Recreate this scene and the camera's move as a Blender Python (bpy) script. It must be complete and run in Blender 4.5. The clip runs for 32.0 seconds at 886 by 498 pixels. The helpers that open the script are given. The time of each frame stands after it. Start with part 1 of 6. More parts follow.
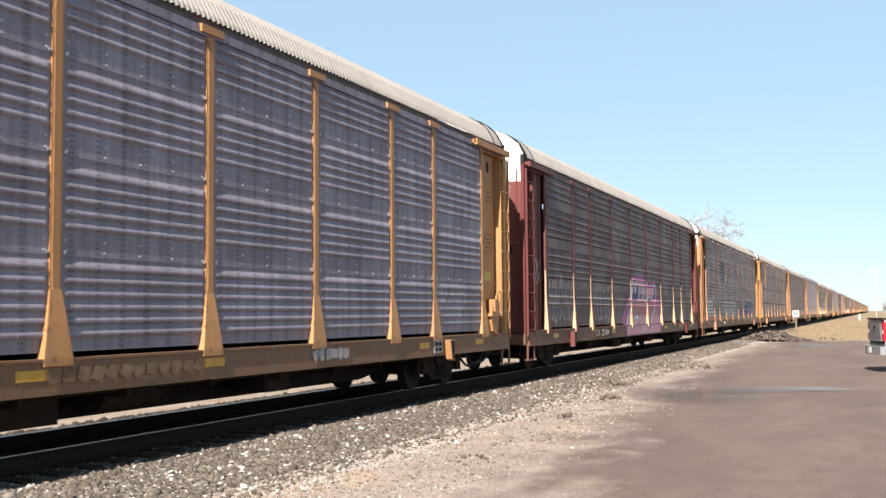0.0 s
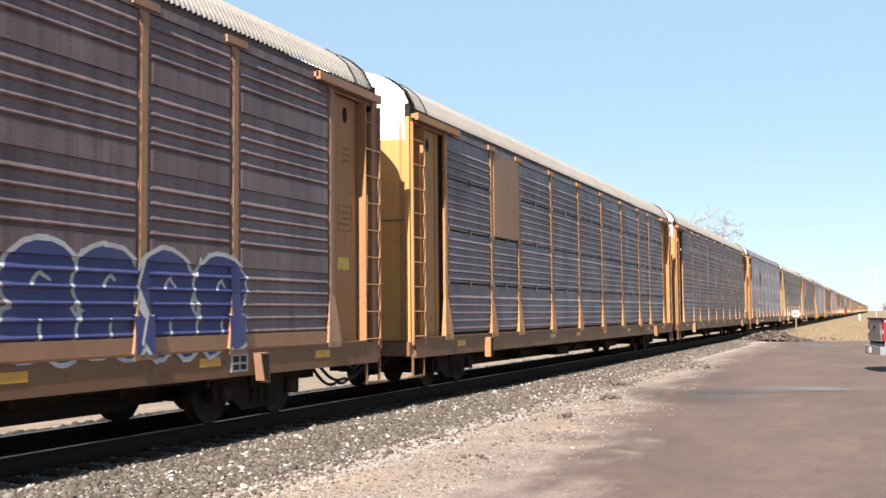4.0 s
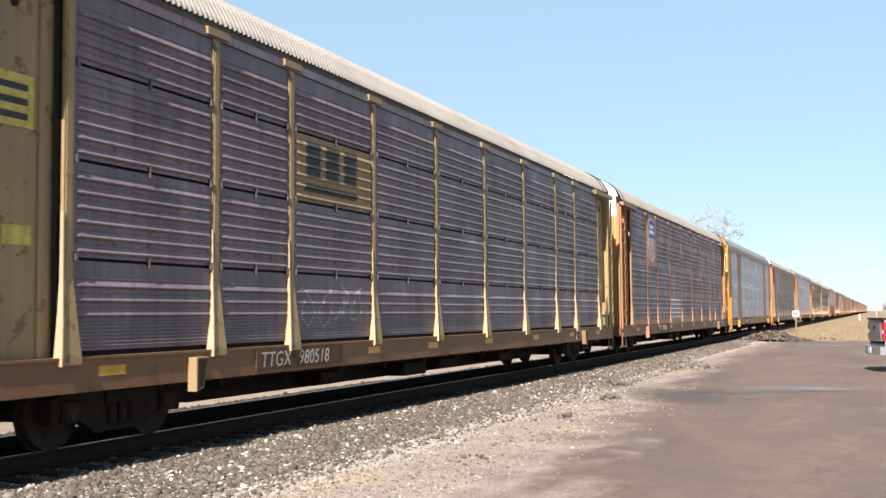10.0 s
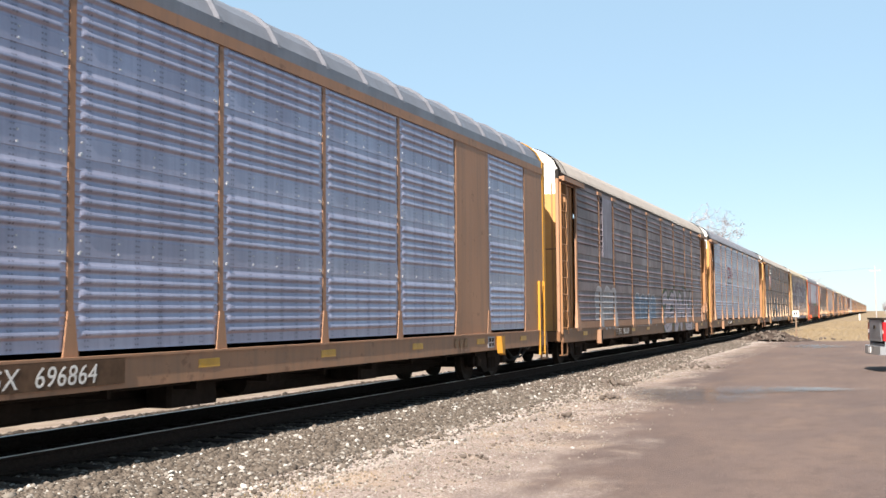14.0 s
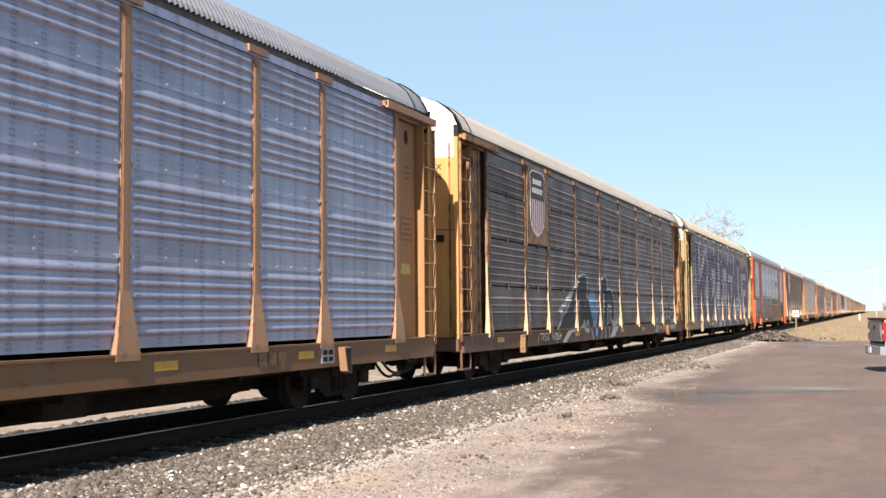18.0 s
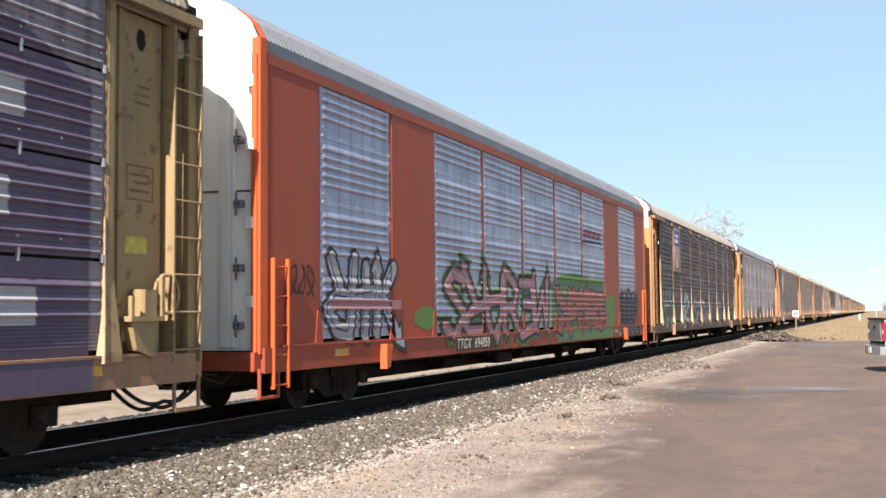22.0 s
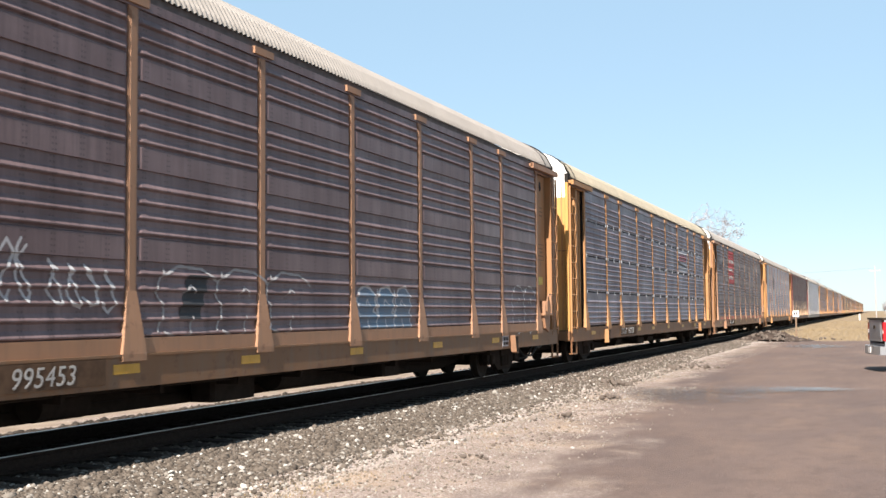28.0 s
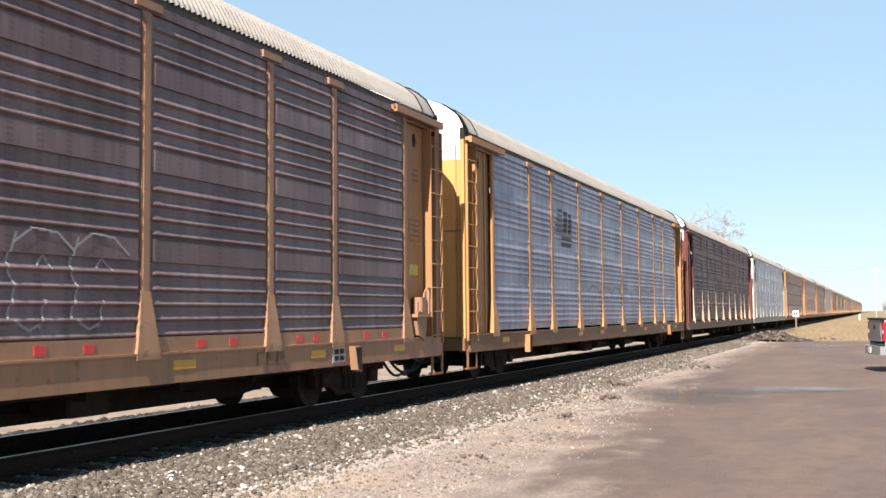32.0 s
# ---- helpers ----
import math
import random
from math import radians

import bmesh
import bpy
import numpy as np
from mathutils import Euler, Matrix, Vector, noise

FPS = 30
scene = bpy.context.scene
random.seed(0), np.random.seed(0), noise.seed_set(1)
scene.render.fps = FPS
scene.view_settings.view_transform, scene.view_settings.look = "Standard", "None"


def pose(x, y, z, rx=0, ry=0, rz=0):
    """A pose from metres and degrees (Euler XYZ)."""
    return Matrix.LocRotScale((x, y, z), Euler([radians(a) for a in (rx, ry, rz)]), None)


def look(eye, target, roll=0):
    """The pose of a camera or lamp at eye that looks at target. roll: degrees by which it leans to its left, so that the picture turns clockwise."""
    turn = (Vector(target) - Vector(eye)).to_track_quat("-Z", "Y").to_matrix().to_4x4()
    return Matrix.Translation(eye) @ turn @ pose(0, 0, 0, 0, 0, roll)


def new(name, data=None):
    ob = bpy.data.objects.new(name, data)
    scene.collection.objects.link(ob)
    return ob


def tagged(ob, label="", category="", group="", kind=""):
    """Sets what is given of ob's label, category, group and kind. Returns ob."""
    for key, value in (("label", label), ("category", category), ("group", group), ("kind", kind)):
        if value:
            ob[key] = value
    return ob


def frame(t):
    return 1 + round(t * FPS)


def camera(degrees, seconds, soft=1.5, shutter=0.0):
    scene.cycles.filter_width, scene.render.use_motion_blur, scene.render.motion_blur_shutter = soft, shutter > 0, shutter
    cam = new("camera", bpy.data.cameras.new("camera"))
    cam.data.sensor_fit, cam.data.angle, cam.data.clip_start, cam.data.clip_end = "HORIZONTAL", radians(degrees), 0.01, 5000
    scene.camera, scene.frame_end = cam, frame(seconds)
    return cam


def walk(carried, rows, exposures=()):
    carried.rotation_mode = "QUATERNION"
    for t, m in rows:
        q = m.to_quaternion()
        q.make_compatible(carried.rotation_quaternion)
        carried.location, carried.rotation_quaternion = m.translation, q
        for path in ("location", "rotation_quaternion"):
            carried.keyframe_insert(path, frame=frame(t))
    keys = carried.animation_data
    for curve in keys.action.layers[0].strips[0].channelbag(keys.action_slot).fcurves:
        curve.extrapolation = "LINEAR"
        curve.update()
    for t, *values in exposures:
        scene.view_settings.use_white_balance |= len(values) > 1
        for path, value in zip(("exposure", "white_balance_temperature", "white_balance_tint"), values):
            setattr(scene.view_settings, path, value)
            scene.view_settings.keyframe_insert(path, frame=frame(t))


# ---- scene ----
# ---------------------------------------------------------------- camera
RAIL = 0.30                    # rail top over the lot
EYE = (0.0, 0.0, RAIL + 1.479)
TRACK_X = -9.42                # centre of the track
CAR = 28.329                   # one car over its couplers


def gone(t):
    """How far the train has rolled after t seconds: it gathers a little speed."""
    return 15.892 * t + 0.00539 * t * t


cam = camera(44.86, 32.0, soft=1.5, shutter=0.05)
STAND = pose(*EYE, 90 + 3.486, 0.511, 21.974)
walk(cam, [(0.0, STAND), (32.0, STAND)])

# ---------------------------------------------------------------- light
SUN_AZ, SUN_EL = radians(4.7), radians(44.0)
sun_way = Vector((math.cos(SUN_EL) * math.sin(SUN_AZ), -math.cos(SUN_EL) * math.cos(SUN_AZ), math.sin(SUN_EL)))
world = bpy.data.worlds.new("sky")
scene.world = world
world.use_nodes = True
wn = world.node_tree.nodes
sky = wn.new("ShaderNodeTexSky")
sky.sky_type, sky.sun_disc = "NISHITA", False
sky.sun_elevation, sky.sun_rotation = SUN_EL, math.pi - SUN_AZ
sky.air_density, sky.dust_density, sky.ozone_density = 1.0, 0.15, 1.2
wn["Background"].inputs["Strength"].default_value = 0.05
tint = wn.new("ShaderNodeMix")
tint.data_type, tint.blend_type = "RGBA", "MIX"
tint.inputs["Factor"].default_value = 0.65
tint.inputs[7].default_value = (3.5, 5.1, 6.45, 1.0)     # even haze over the whole sky
world.node_tree.links.new(sky.outputs[0], tint.inputs[6])
world.node_tree.links.new(tint.outputs[2], wn["Background"].inputs[0])
lamp = bpy.data.lights.new("sun", "SUN")
lamp.energy, lamp.angle, lamp.color = 5.0, radians(0.5), (1.0, 0.925, 0.84)
sun = new("sun", lamp)
sun.matrix_world = look(sun_way * 100, (0, 0, 0))
scene.view_settings.exposure = 1.63


# ---------------------------------------------------------------- materials
class Nodes:
    """A small builder of one node material."""

    def __init__(self, name):
        self.mat = bpy.data.materials.new(name)
        self.mat.use_nodes = True
        self.tree = self.mat.node_tree
        self.bsdf = self.tree.nodes["Principled BSDF"]
        self.coord = self.add("ShaderNodeTexCoord").outputs["Object"]
        self.rand = self.add("ShaderNodeObjectInfo").outputs["Random"]

    def add(self, kind, **settings):
        node = self.tree.nodes.new(kind)
        for key, value in settings.items():
            setattr(node, key, value)
        return node

    def put(self, socket, value):
        if isinstance(value, bpy.types.NodeSocket):
            self.tree.links.new(value, socket)
        elif isinstance(value, tuple) and len(value) == 3 and socket.type == "RGBA":
            socket.default_value = (*value, 1.0)
        else:
            socket.default_value = value

    def where(self, scale=(1, 1, 1), shift=None):
        node = self.add("ShaderNodeMapping")
        self.put(node.inputs["Vector"], self.coord)
        node.inputs["Scale"].default_value = scale
        if shift is not None:
            self.put(node.inputs["Location"], shift)
        return node.outputs[0]

    def noise(self, scale, detail=4.0, stretch=(1, 1, 1), rough=0.55, shift=None):
        node = self.add("ShaderNodeTexNoise")
        self.put(node.inputs["Vector"], self.where(stretch, shift))
        node.inputs["Scale"].default_value = scale
        node.inputs["Detail"].default_value = detail
        node.inputs["Roughness"].default_value = rough
        return node.outputs["Fac"]

    def ramp(self, fac, low, high, a=0.0, b=1.0):
        node = self.add("ShaderNodeMapRange", clamp=True)
        for key, value in (("Value", fac), ("From Min", low), ("From Max", high), ("To Min", a), ("To Max", b)):
            self.put(node.inputs[key], value)
        return node.outputs[0]

    def math(self, op, a, b=0.0):
        node = self.add("ShaderNodeMath", operation=op)
        self.put(node.inputs[0], a)
        self.put(node.inputs[1], b)
        return node.outputs[0]

    def mix(self, fac, a, b, blend="MIX"):
        node = self.add("ShaderNodeMix", data_type="RGBA", blend_type=blend)
        self.put(node.inputs["Factor"], fac)
        self.put(node.inputs[6], a)
        self.put(node.inputs[7], b)
        return node.outputs[2]

    def done(self, color, rough=0.6, metal=0.0, bump=None, depth=0.005, spec=None):
        self.put(self.bsdf.inputs["Base Color"], color)
        self.put(self.bsdf.inputs["Roughness"], rough)
        self.put(self.bsdf.inputs["Metallic"], metal)
        if spec is not None:
            self.put(self.bsdf.inputs["Specular IOR Level"], spec)
        if bump is not None:
            node = self.add("ShaderNodeBump")
            self.put(node.inputs["Height"], bump)
            node.inputs["Distance"].default_value = depth
            self.put(self.bsdf.inputs["Normal"], node.outputs[0])
        return self.mat


def scaled(c, k):
    return tuple(min(1.0, v * k) for v in c)


def paint(name, color, dirt=0.35, rust=0.12, rough=0.55):
    """Weathered enamel on steel: faded, streaked downwards, with rust spots."""
    n = Nodes(name)
    big = n.noise(0.9, 5, (1, 1, 0.5), shift=n.math("MULTIPLY", n.rand, 60.0))
    streak = n.noise(7.0, 4, (1, 1, 0.06))
    fine = n.noise(60.0, 3)
    col = n.mix(n.ramp(big, 0.35, 0.75), color, scaled(color, 0.8))
    col = n.mix(n.math("MULTIPLY", n.ramp(streak, 0.45, 0.75), dirt), col, (0.13, 0.095, 0.07))
    spots = n.noise(3.5, 8, rough=0.7)
    col = n.mix(n.math("MULTIPLY", n.ramp(spots, 0.66 - rust * 0.5, 0.70 - rust * 0.5), min(1.0, rust * 4)), col, (0.10, 0.045, 0.025))
    col = n.mix(n.ramp(n.rand, 0, 1, 0.0, 0.12), col, (0.2, 0.16, 0.12))
    return n.done(col, n.ramp(fine, 0.2, 0.8, rough - 0.08, rough + 0.12), 0.0, fine, 0.001, 0.22)


def sheet(name, light, dark, grime=0.4, metal=0.0, rough=0.5, holes=0.0, gloss=0.2):
    """Galvanised steel sheet, from fresh to deeply browned, with dirt washed down it and columns of punched holes."""
    n = Nodes(name)
    cloud = n.noise(1.1, 6, (1, 1, 0.7), shift=n.math("MULTIPLY", n.rand, 60.0))
    col = n.mix(n.ramp(cloud, 0.3, 0.72), light, dark)
    streak = n.noise(9.0, 5, (1, 1, 0.07))
    col = n.mix(n.math("MULTIPLY", n.ramp(streak, 0.42, 0.72), grime), col, scaled(dark, 0.5))
    bands = n.noise(3.0, 4, (1, 0.12, 1.5))
    col = n.mix(n.math("MULTIPLY", n.ramp(bands, 0.4, 0.7), grime * 0.6), col, scaled(dark, 0.7))
    fine_streak = n.noise(24.0, 4, (1, 1, 0.04), shift=n.math("MULTIPLY", n.rand, 60.0))
    col = n.mix(n.math("MULTIPLY", n.ramp(fine_streak, 0.45, 0.70), grime * 0.7), col, scaled(dark, 0.6))
    dots = n.noise(28.0, 2)
    col = n.mix(n.ramp(dots, 0.60, 0.75, 0.0, 0.3), col, scaled(dark, 0.6))
    col = n.mix(n.ramp(n.rand, 0, 1, 0.0, 0.30), col, scaled(dark, 0.8))
    if holes > 0:
        sep = n.add("ShaderNodeSeparateXYZ")
        n.put(sep.inputs[0], n.coord)
        y, z = sep.outputs[1], sep.outputs[2]
        across = n.math("ABSOLUTE", n.math("SUBTRACT", n.math("FRACT", n.math("MULTIPLY", y, 2.35)), 0.5))
        soot = n.math("MULTIPLY", n.ramp(across, 0.03, 0.20, 1.0, 0.0), n.ramp(n.noise(5.0, 4, (1, 1, 0.5)), 0.35, 0.65, 0.15, 0.75))
        col = n.mix(n.math("MULTIPLY", soot, holes * 0.7), col, scaled(dark, 0.55))
        pair = n.ramp(n.math("ABSOLUTE", n.math("SUBTRACT", across, 0.055)), 0.018, 0.030, 1.0, 0.0)
        row = n.ramp(n.math("ABSOLUTE", n.math("SUBTRACT", n.math("FRACT", n.math("MULTIPLY", z, 15.9)), 0.5)), 0.13, 0.20, 1.0, 0.0)
        col = n.mix(n.math("MULTIPLY", n.math("MULTIPLY", pair, row), holes), col, scaled(dark, 0.18))
    return n.done(col, n.ramp(cloud, 0.2, 0.8, rough - 0.1, rough + 0.12), metal, dots, 0.001, gloss if metal < 0.1 else 0.4)


def plain(name, color, rough=0.7, metal=0.0, vary=0.25, scale=8.0):
    n = Nodes(name)
    v = n.noise(scale, 5)
    return n.done(n.mix(n.ramp(v, 0.3, 0.7), scaled(color, 1 - vary), scaled(color, 1 + vary)), rough, metal, n.noise(scale * 8, 3), 0.003, 0.5 if rough < 0.7 else 0.12)


def spray(name, color, wear=0.25):
    """Sprayed paint, thin in places."""
    n = Nodes(name)
    v = n.noise(3.0, 6, (1, 1, 0.4))
    return n.done(n.mix(n.math("MULTIPLY", n.ramp(v, 0.4, 0.75), wear), color, (0.16, 0.14, 0.14)), 0.6, 0.0, n.noise(50, 2), 0.001, 0.3)


MAT = {
    "yellow": paint("faded_yellow_paint", (0.37, 0.182, 0.072)),
    "tan": paint("dusty_yellow_paint", (0.30, 0.160, 0.092), 0.45),
    "bright": paint("bright_yellow_paint", (0.47, 0.215, 0.018), 0.2, 0.05),
    "cream": paint("cream_yellow_paint", (0.29, 0.20, 0.095), 0.4, 0.16),
    "brown": paint("rusted_yellow_paint", (0.27, 0.132, 0.052), 0.6, 0.30),
    "maroon": paint("maroon_paint", (0.105, 0.021, 0.021), 0.35, 0.1),
    "orange": paint("orange_red_paint", (0.31, 0.052, 0.022), 0.3, 0.08),
    "orange_bright": paint("bright_orange_paint", (0.52, 0.088, 0.022), 0.15, 0.04),
    "white": paint("white_enamel", (0.80, 0.78, 0.74), 0.12, 0.03),
    "galv": sheet("galvanised_sheet", (0.335, 0.322, 0.405), (0.225, 0.212, 0.272), 0.45, 0.45, 0.40, 0.8),
    "galv_new": sheet("bright_galvanised_sheet", (0.360, 0.360, 0.456), (0.272, 0.268, 0.350), 0.30, 0.50, 0.36, 0.7),
    "galv_old": sheet("dull_galvanised_sheet", (0.28, 0.25, 0.292), (0.17, 0.147, 0.172), 0.60, 0.12, 0.55, 0.9),
    "dark": sheet("browned_sheet", (0.200, 0.138, 0.138), (0.110, 0.073, 0.074), 0.50, 0.0, 0.47, 0.6, 0.32),
    "dark_brown": sheet("deep_brown_sheet", (0.140, 0.092, 0.090), (0.068, 0.044, 0.043), 0.55, 0.0, 0.53, 0.6, 0.22),
    "dark_grey": sheet("grey_weathered_sheet", (0.200, 0.156, 0.168), (0.116, 0.088, 0.096), 0.50, 0.0, 0.45, 0.4, 0.32),
    "slate": sheet("slate_grey_sheet", (0.235, 0.197, 0.220), (0.145, 0.117, 0.133), 0.50, 0.0, 0.45, 0.4, 0.32),
    "rusty": sheet("rust_brown_sheet", (0.175, 0.126, 0.115), (0.082, 0.057, 0.051), 0.55, 0.0, 0.47, 0.5, 0.32),
    "roof": sheet("pale_roof_sheet", (0.27, 0.242, 0.215), (0.205, 0.184, 0.165), 0.2, 0.1, 0.55),
    "roof_cream": sheet("cream_roof_sheet", (0.305, 0.262, 0.195), (0.24, 0.21, 0.16), 0.2, 0.05, 0.55),
    "roof_steel": sheet("steel_roof_sheet", (0.172, 0.172, 0.19), (0.13, 0.13, 0.146), 0.2, 0.3, 0.45),
    "stain": plain("faded_print", (0.16, 0.10, 0.06), 0.7),
    "placard": plain("dirty_yellow_placard", (0.42, 0.33, 0.06), 0.6),
    "clip_dark": plain("dull_steel_clip", (0.085, 0.07, 0.066), 0.6),
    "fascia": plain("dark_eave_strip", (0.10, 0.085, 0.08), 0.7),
    "bolt": plain("zinc_bolt", (0.42, 0.42, 0.44), 0.4, 0.6),
    "sill": paint("grimy_yellow_sill", (0.175, 0.085, 0.040), 0.6, 0.15),
    "sill_dark": paint("soot_brown_sill", (0.120, 0.058, 0.036), 0.6, 0.12),
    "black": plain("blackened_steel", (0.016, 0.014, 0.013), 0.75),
    "frame_dark": plain("dirty_underframe", (0.022, 0.016, 0.0125), 0.9),
    "wheel": plain("wheel_steel", (0.032, 0.024, 0.019), 0.8),
    "tread": plain("polished_tread_steel", (0.35, 0.33, 0.31), 0.3, 0.9),
    "hose": plain("rubber_hose", (0.014, 0.013, 0.013), 0.6),
    "plate_black": plain("black_stencil_panel", (0.035, 0.025, 0.019), 0.85),
    "stencil_gap_dark": plain("dark_brown_stencil_and_gap", (0.085, 0.050, 0.031), 0.85),
    "ink_stencil": spray("worn_stencil_paint", (0.40, 0.375, 0.345), 0.5),
    "ink_white": spray("white_stencil_paint", (0.60, 0.57, 0.53), 0.3),
    "ink_black": spray("black_stencil_paint", (0.03, 0.028, 0.028), 0.1),
    "ink_faded": spray("faded_emblem_paint", (0.20, 0.072, 0.105), 0.3),
    "ink_red": spray("red_emblem_paint", (0.42, 0.03, 0.035), 0.3),
    "stripe_red": spray("dull_red_stripe_paint", (0.24, 0.055, 0.075), 0.3),
    "mint": spray("pale_mint_spray_paint", (0.40, 0.44, 0.43), 0.3),
    "rose": spray("dull_rose_spray_paint", (0.34, 0.15, 0.16), 0.3),
    "ink_blue": spray("blue_emblem_paint", (0.035, 0.075, 0.36), 0.1),
    "reflect_yellow": plain("yellow_reflector", (0.42, 0.22, 0.015), 0.4, 0, 0.1),
    "reflect_red": plain("red_reflector", (0.5, 0.03, 0.03), 0.4, 0, 0.1),
    "silver": spray("silver_spray_paint", (0.33, 0.32, 0.335), 0.4),
    "white_spray": spray("white_spray_paint", (0.40, 0.39, 0.395), 0.45),
    "grey_spray": spray("thin_grey_spray_paint", (0.27, 0.255, 0.255), 0.5),
    "purple": spray("purple_spray_paint", (0.078, 0.056, 0.098), 0.25),
    "pink": spray("pink_spray_paint", (0.45, 0.20, 0.26), 0.25),
    "magenta": spray("magenta_spray_paint", (0.33, 0.09, 0.22), 0.35),
    "magenta_dark": spray("deep_magenta_spray_paint", (0.19, 0.055, 0.145), 0.35),
    "lilac": spray("lilac_spray_paint", (0.32, 0.28, 0.305), 0.35),
    "navy": spray("navy_spray_paint", (0.03, 0.035, 0.12), 0.2),
    "green": spray("green_spray_paint", (0.085, 0.175, 0.030), 0.4),
    "green_dull": spray("faded_green_spray_paint", (0.065, 0.115, 0.035), 0.6),
    "blue_dull": spray("faded_blue_spray_paint", (0.10, 0.145, 0.20), 0.6),
    "teal": spray("teal_spray_paint", (0.125, 0.215, 0.190), 0.6),
    "blue_spray": spray("blue_spray_paint", (0.16, 0.27, 0.42), 0.3),
    "coal": spray("black_spray_paint", (0.018, 0.018, 0.02), 0.1),
    "red_spray": spray("dull_red_spray_paint", (0.28, 0.085, 0.055), 0.4),
    "foot": paint("pale_primed_plate", (0.44, 0.29, 0.18), 0.3, 0.08),
    "end_bay": paint("end_bay_yellow", (0.32, 0.150, 0.060), 0.4, 0.1),
    "door_end": paint("end_door_yellow", (0.46, 0.24, 0.075), 0.25, 0.06),
}


# ---------------------------------------------------------------- mesh helpers
class Shape:
    """Gathers boxes, prisms and sheets into one mesh."""

    def __init__(self):
        self.v, self.f = [], []

    def box(self, x0, x1, y0, y1, z0, z1, cut=0.0):
        n = len(self.v)
        if cut <= 0:
            self.v += [(x, y, z) for z in (z0, z1) for y in (y0, y1) for x in (x0, x1)]
            self.f += [tuple(n + i for i in q) for q in ((0, 2, 3, 1), (4, 5, 7, 6), (0, 1, 5, 4), (2, 6, 7, 3), (0, 4, 6, 2), (1, 3, 7, 5))]
            return self
        c = cut
        ring = [(x0 + c, y0), (x1 - c, y0), (x1, y0 + c), (x1, y1 - c), (x1 - c, y1), (x0 + c, y1), (x0, y1 - c), (x0, y0 + c)]
        return self.prism(ring, z0, z1)

    def prism(self, ring, z0, z1):
        """An outline in x and y, pulled from z0 to z1."""
        n, k = len(self.v), len(ring)
        self.v += [(x, y, z0) for x, y in ring] + [(x, y, z1) for x, y in ring]
        self.f += [tuple(n + i for i in reversed(range(k))), tuple(n + k + i for i in range(k))]
        self.f += [(n + i, n + (i + 1) % k, n + k + (i + 1) % k, n + k + i) for i in range(k)]
        return self

    def slab(self, ring, x0, x1):
        """An outline in y and z, pulled from x0 to x1."""
        n, k = len(self.v), len(ring)
        self.v += [(x0, y, z) for y, z in ring] + [(x1, y, z) for y, z in ring]
        self.f += [tuple(n + i for i in reversed(range(k))), tuple(n + k + i for i in range(k))]
        self.f += [(n + i, n + (i + 1) % k, n + k + (i + 1) % k, n + k + i) for i in range(k)]
        return self

    def rod(self, a, b, r, sides=8):
        a, b = Vector(a), Vector(b)
        d = (b - a).normalized()
        u = d.orthogonal().normalized()
        w = d.cross(u)
        n = len(self.v)
        for p in (a, b):
            self.v += [tuple(p + r * (math.cos(t) * u + math.sin(t) * w)) for t in (2 * math.pi * i / sides for i in range(sides))]
        self.f += [(n + i, n + (i + 1) % sides, n + sides + (i + 1) % sides, n + sides + i) for i in range(sides)]
        self.f += [tuple(n + i for i in reversed(range(sides))), tuple(n + sides + i for i in range(sides))]
        return self

    def pipe(self, points, r, sides=6):
        for a, b in zip(points, points[1:]):
            self.rod(a, b, r, sides)
        return self

    def grid(self, rows):
        """Rows of points of equal length, joined into a sheet."""
        n, k = len(self.v), len(rows[0])
        for row in rows:
            self.v += row
        for i in range(len(rows) - 1):
            for j in range(k - 1):
                self.f.append((n + i * k + j, n + i * k + j + 1, n + (i + 1) * k + j + 1, n + (i + 1) * k + j))
        return self

    def flipped(self, length):
        """The same shape turned end for end."""
        out = Shape()
        out.v = [(x, length - y, z) for x, y, z in self.v]
        out.f = [tuple(reversed(q)) for q in self.f]
        return out

    def mesh(self, name, mat, smooth=False):
        me = bpy.data.meshes.new(name)
        me.from_pydata(self.v, [], self.f)
        me.materials.append(mat)
        if smooth:
            for p in me.polygons:
                p.use_smooth = True
        me.update()
        return me


def part(name, me, parent, label="", at=None):
    """Links a mesh as one object under a thing or a part."""
    ob = new(name, me)
    ob.parent = parent
    if at is not None:
        ob.matrix_basis = at
    if label:
        tagged(ob, label)
    return ob


def thing(name, label, category, group="", me=None, at=None, kind=""):
    ob = tagged(new(name, me), label, category, group, kind)
    if at is not None:
        ob.matrix_basis = at
    return ob


# ---------------------------------------------------------------- ground
GRASS_Y = 68.0


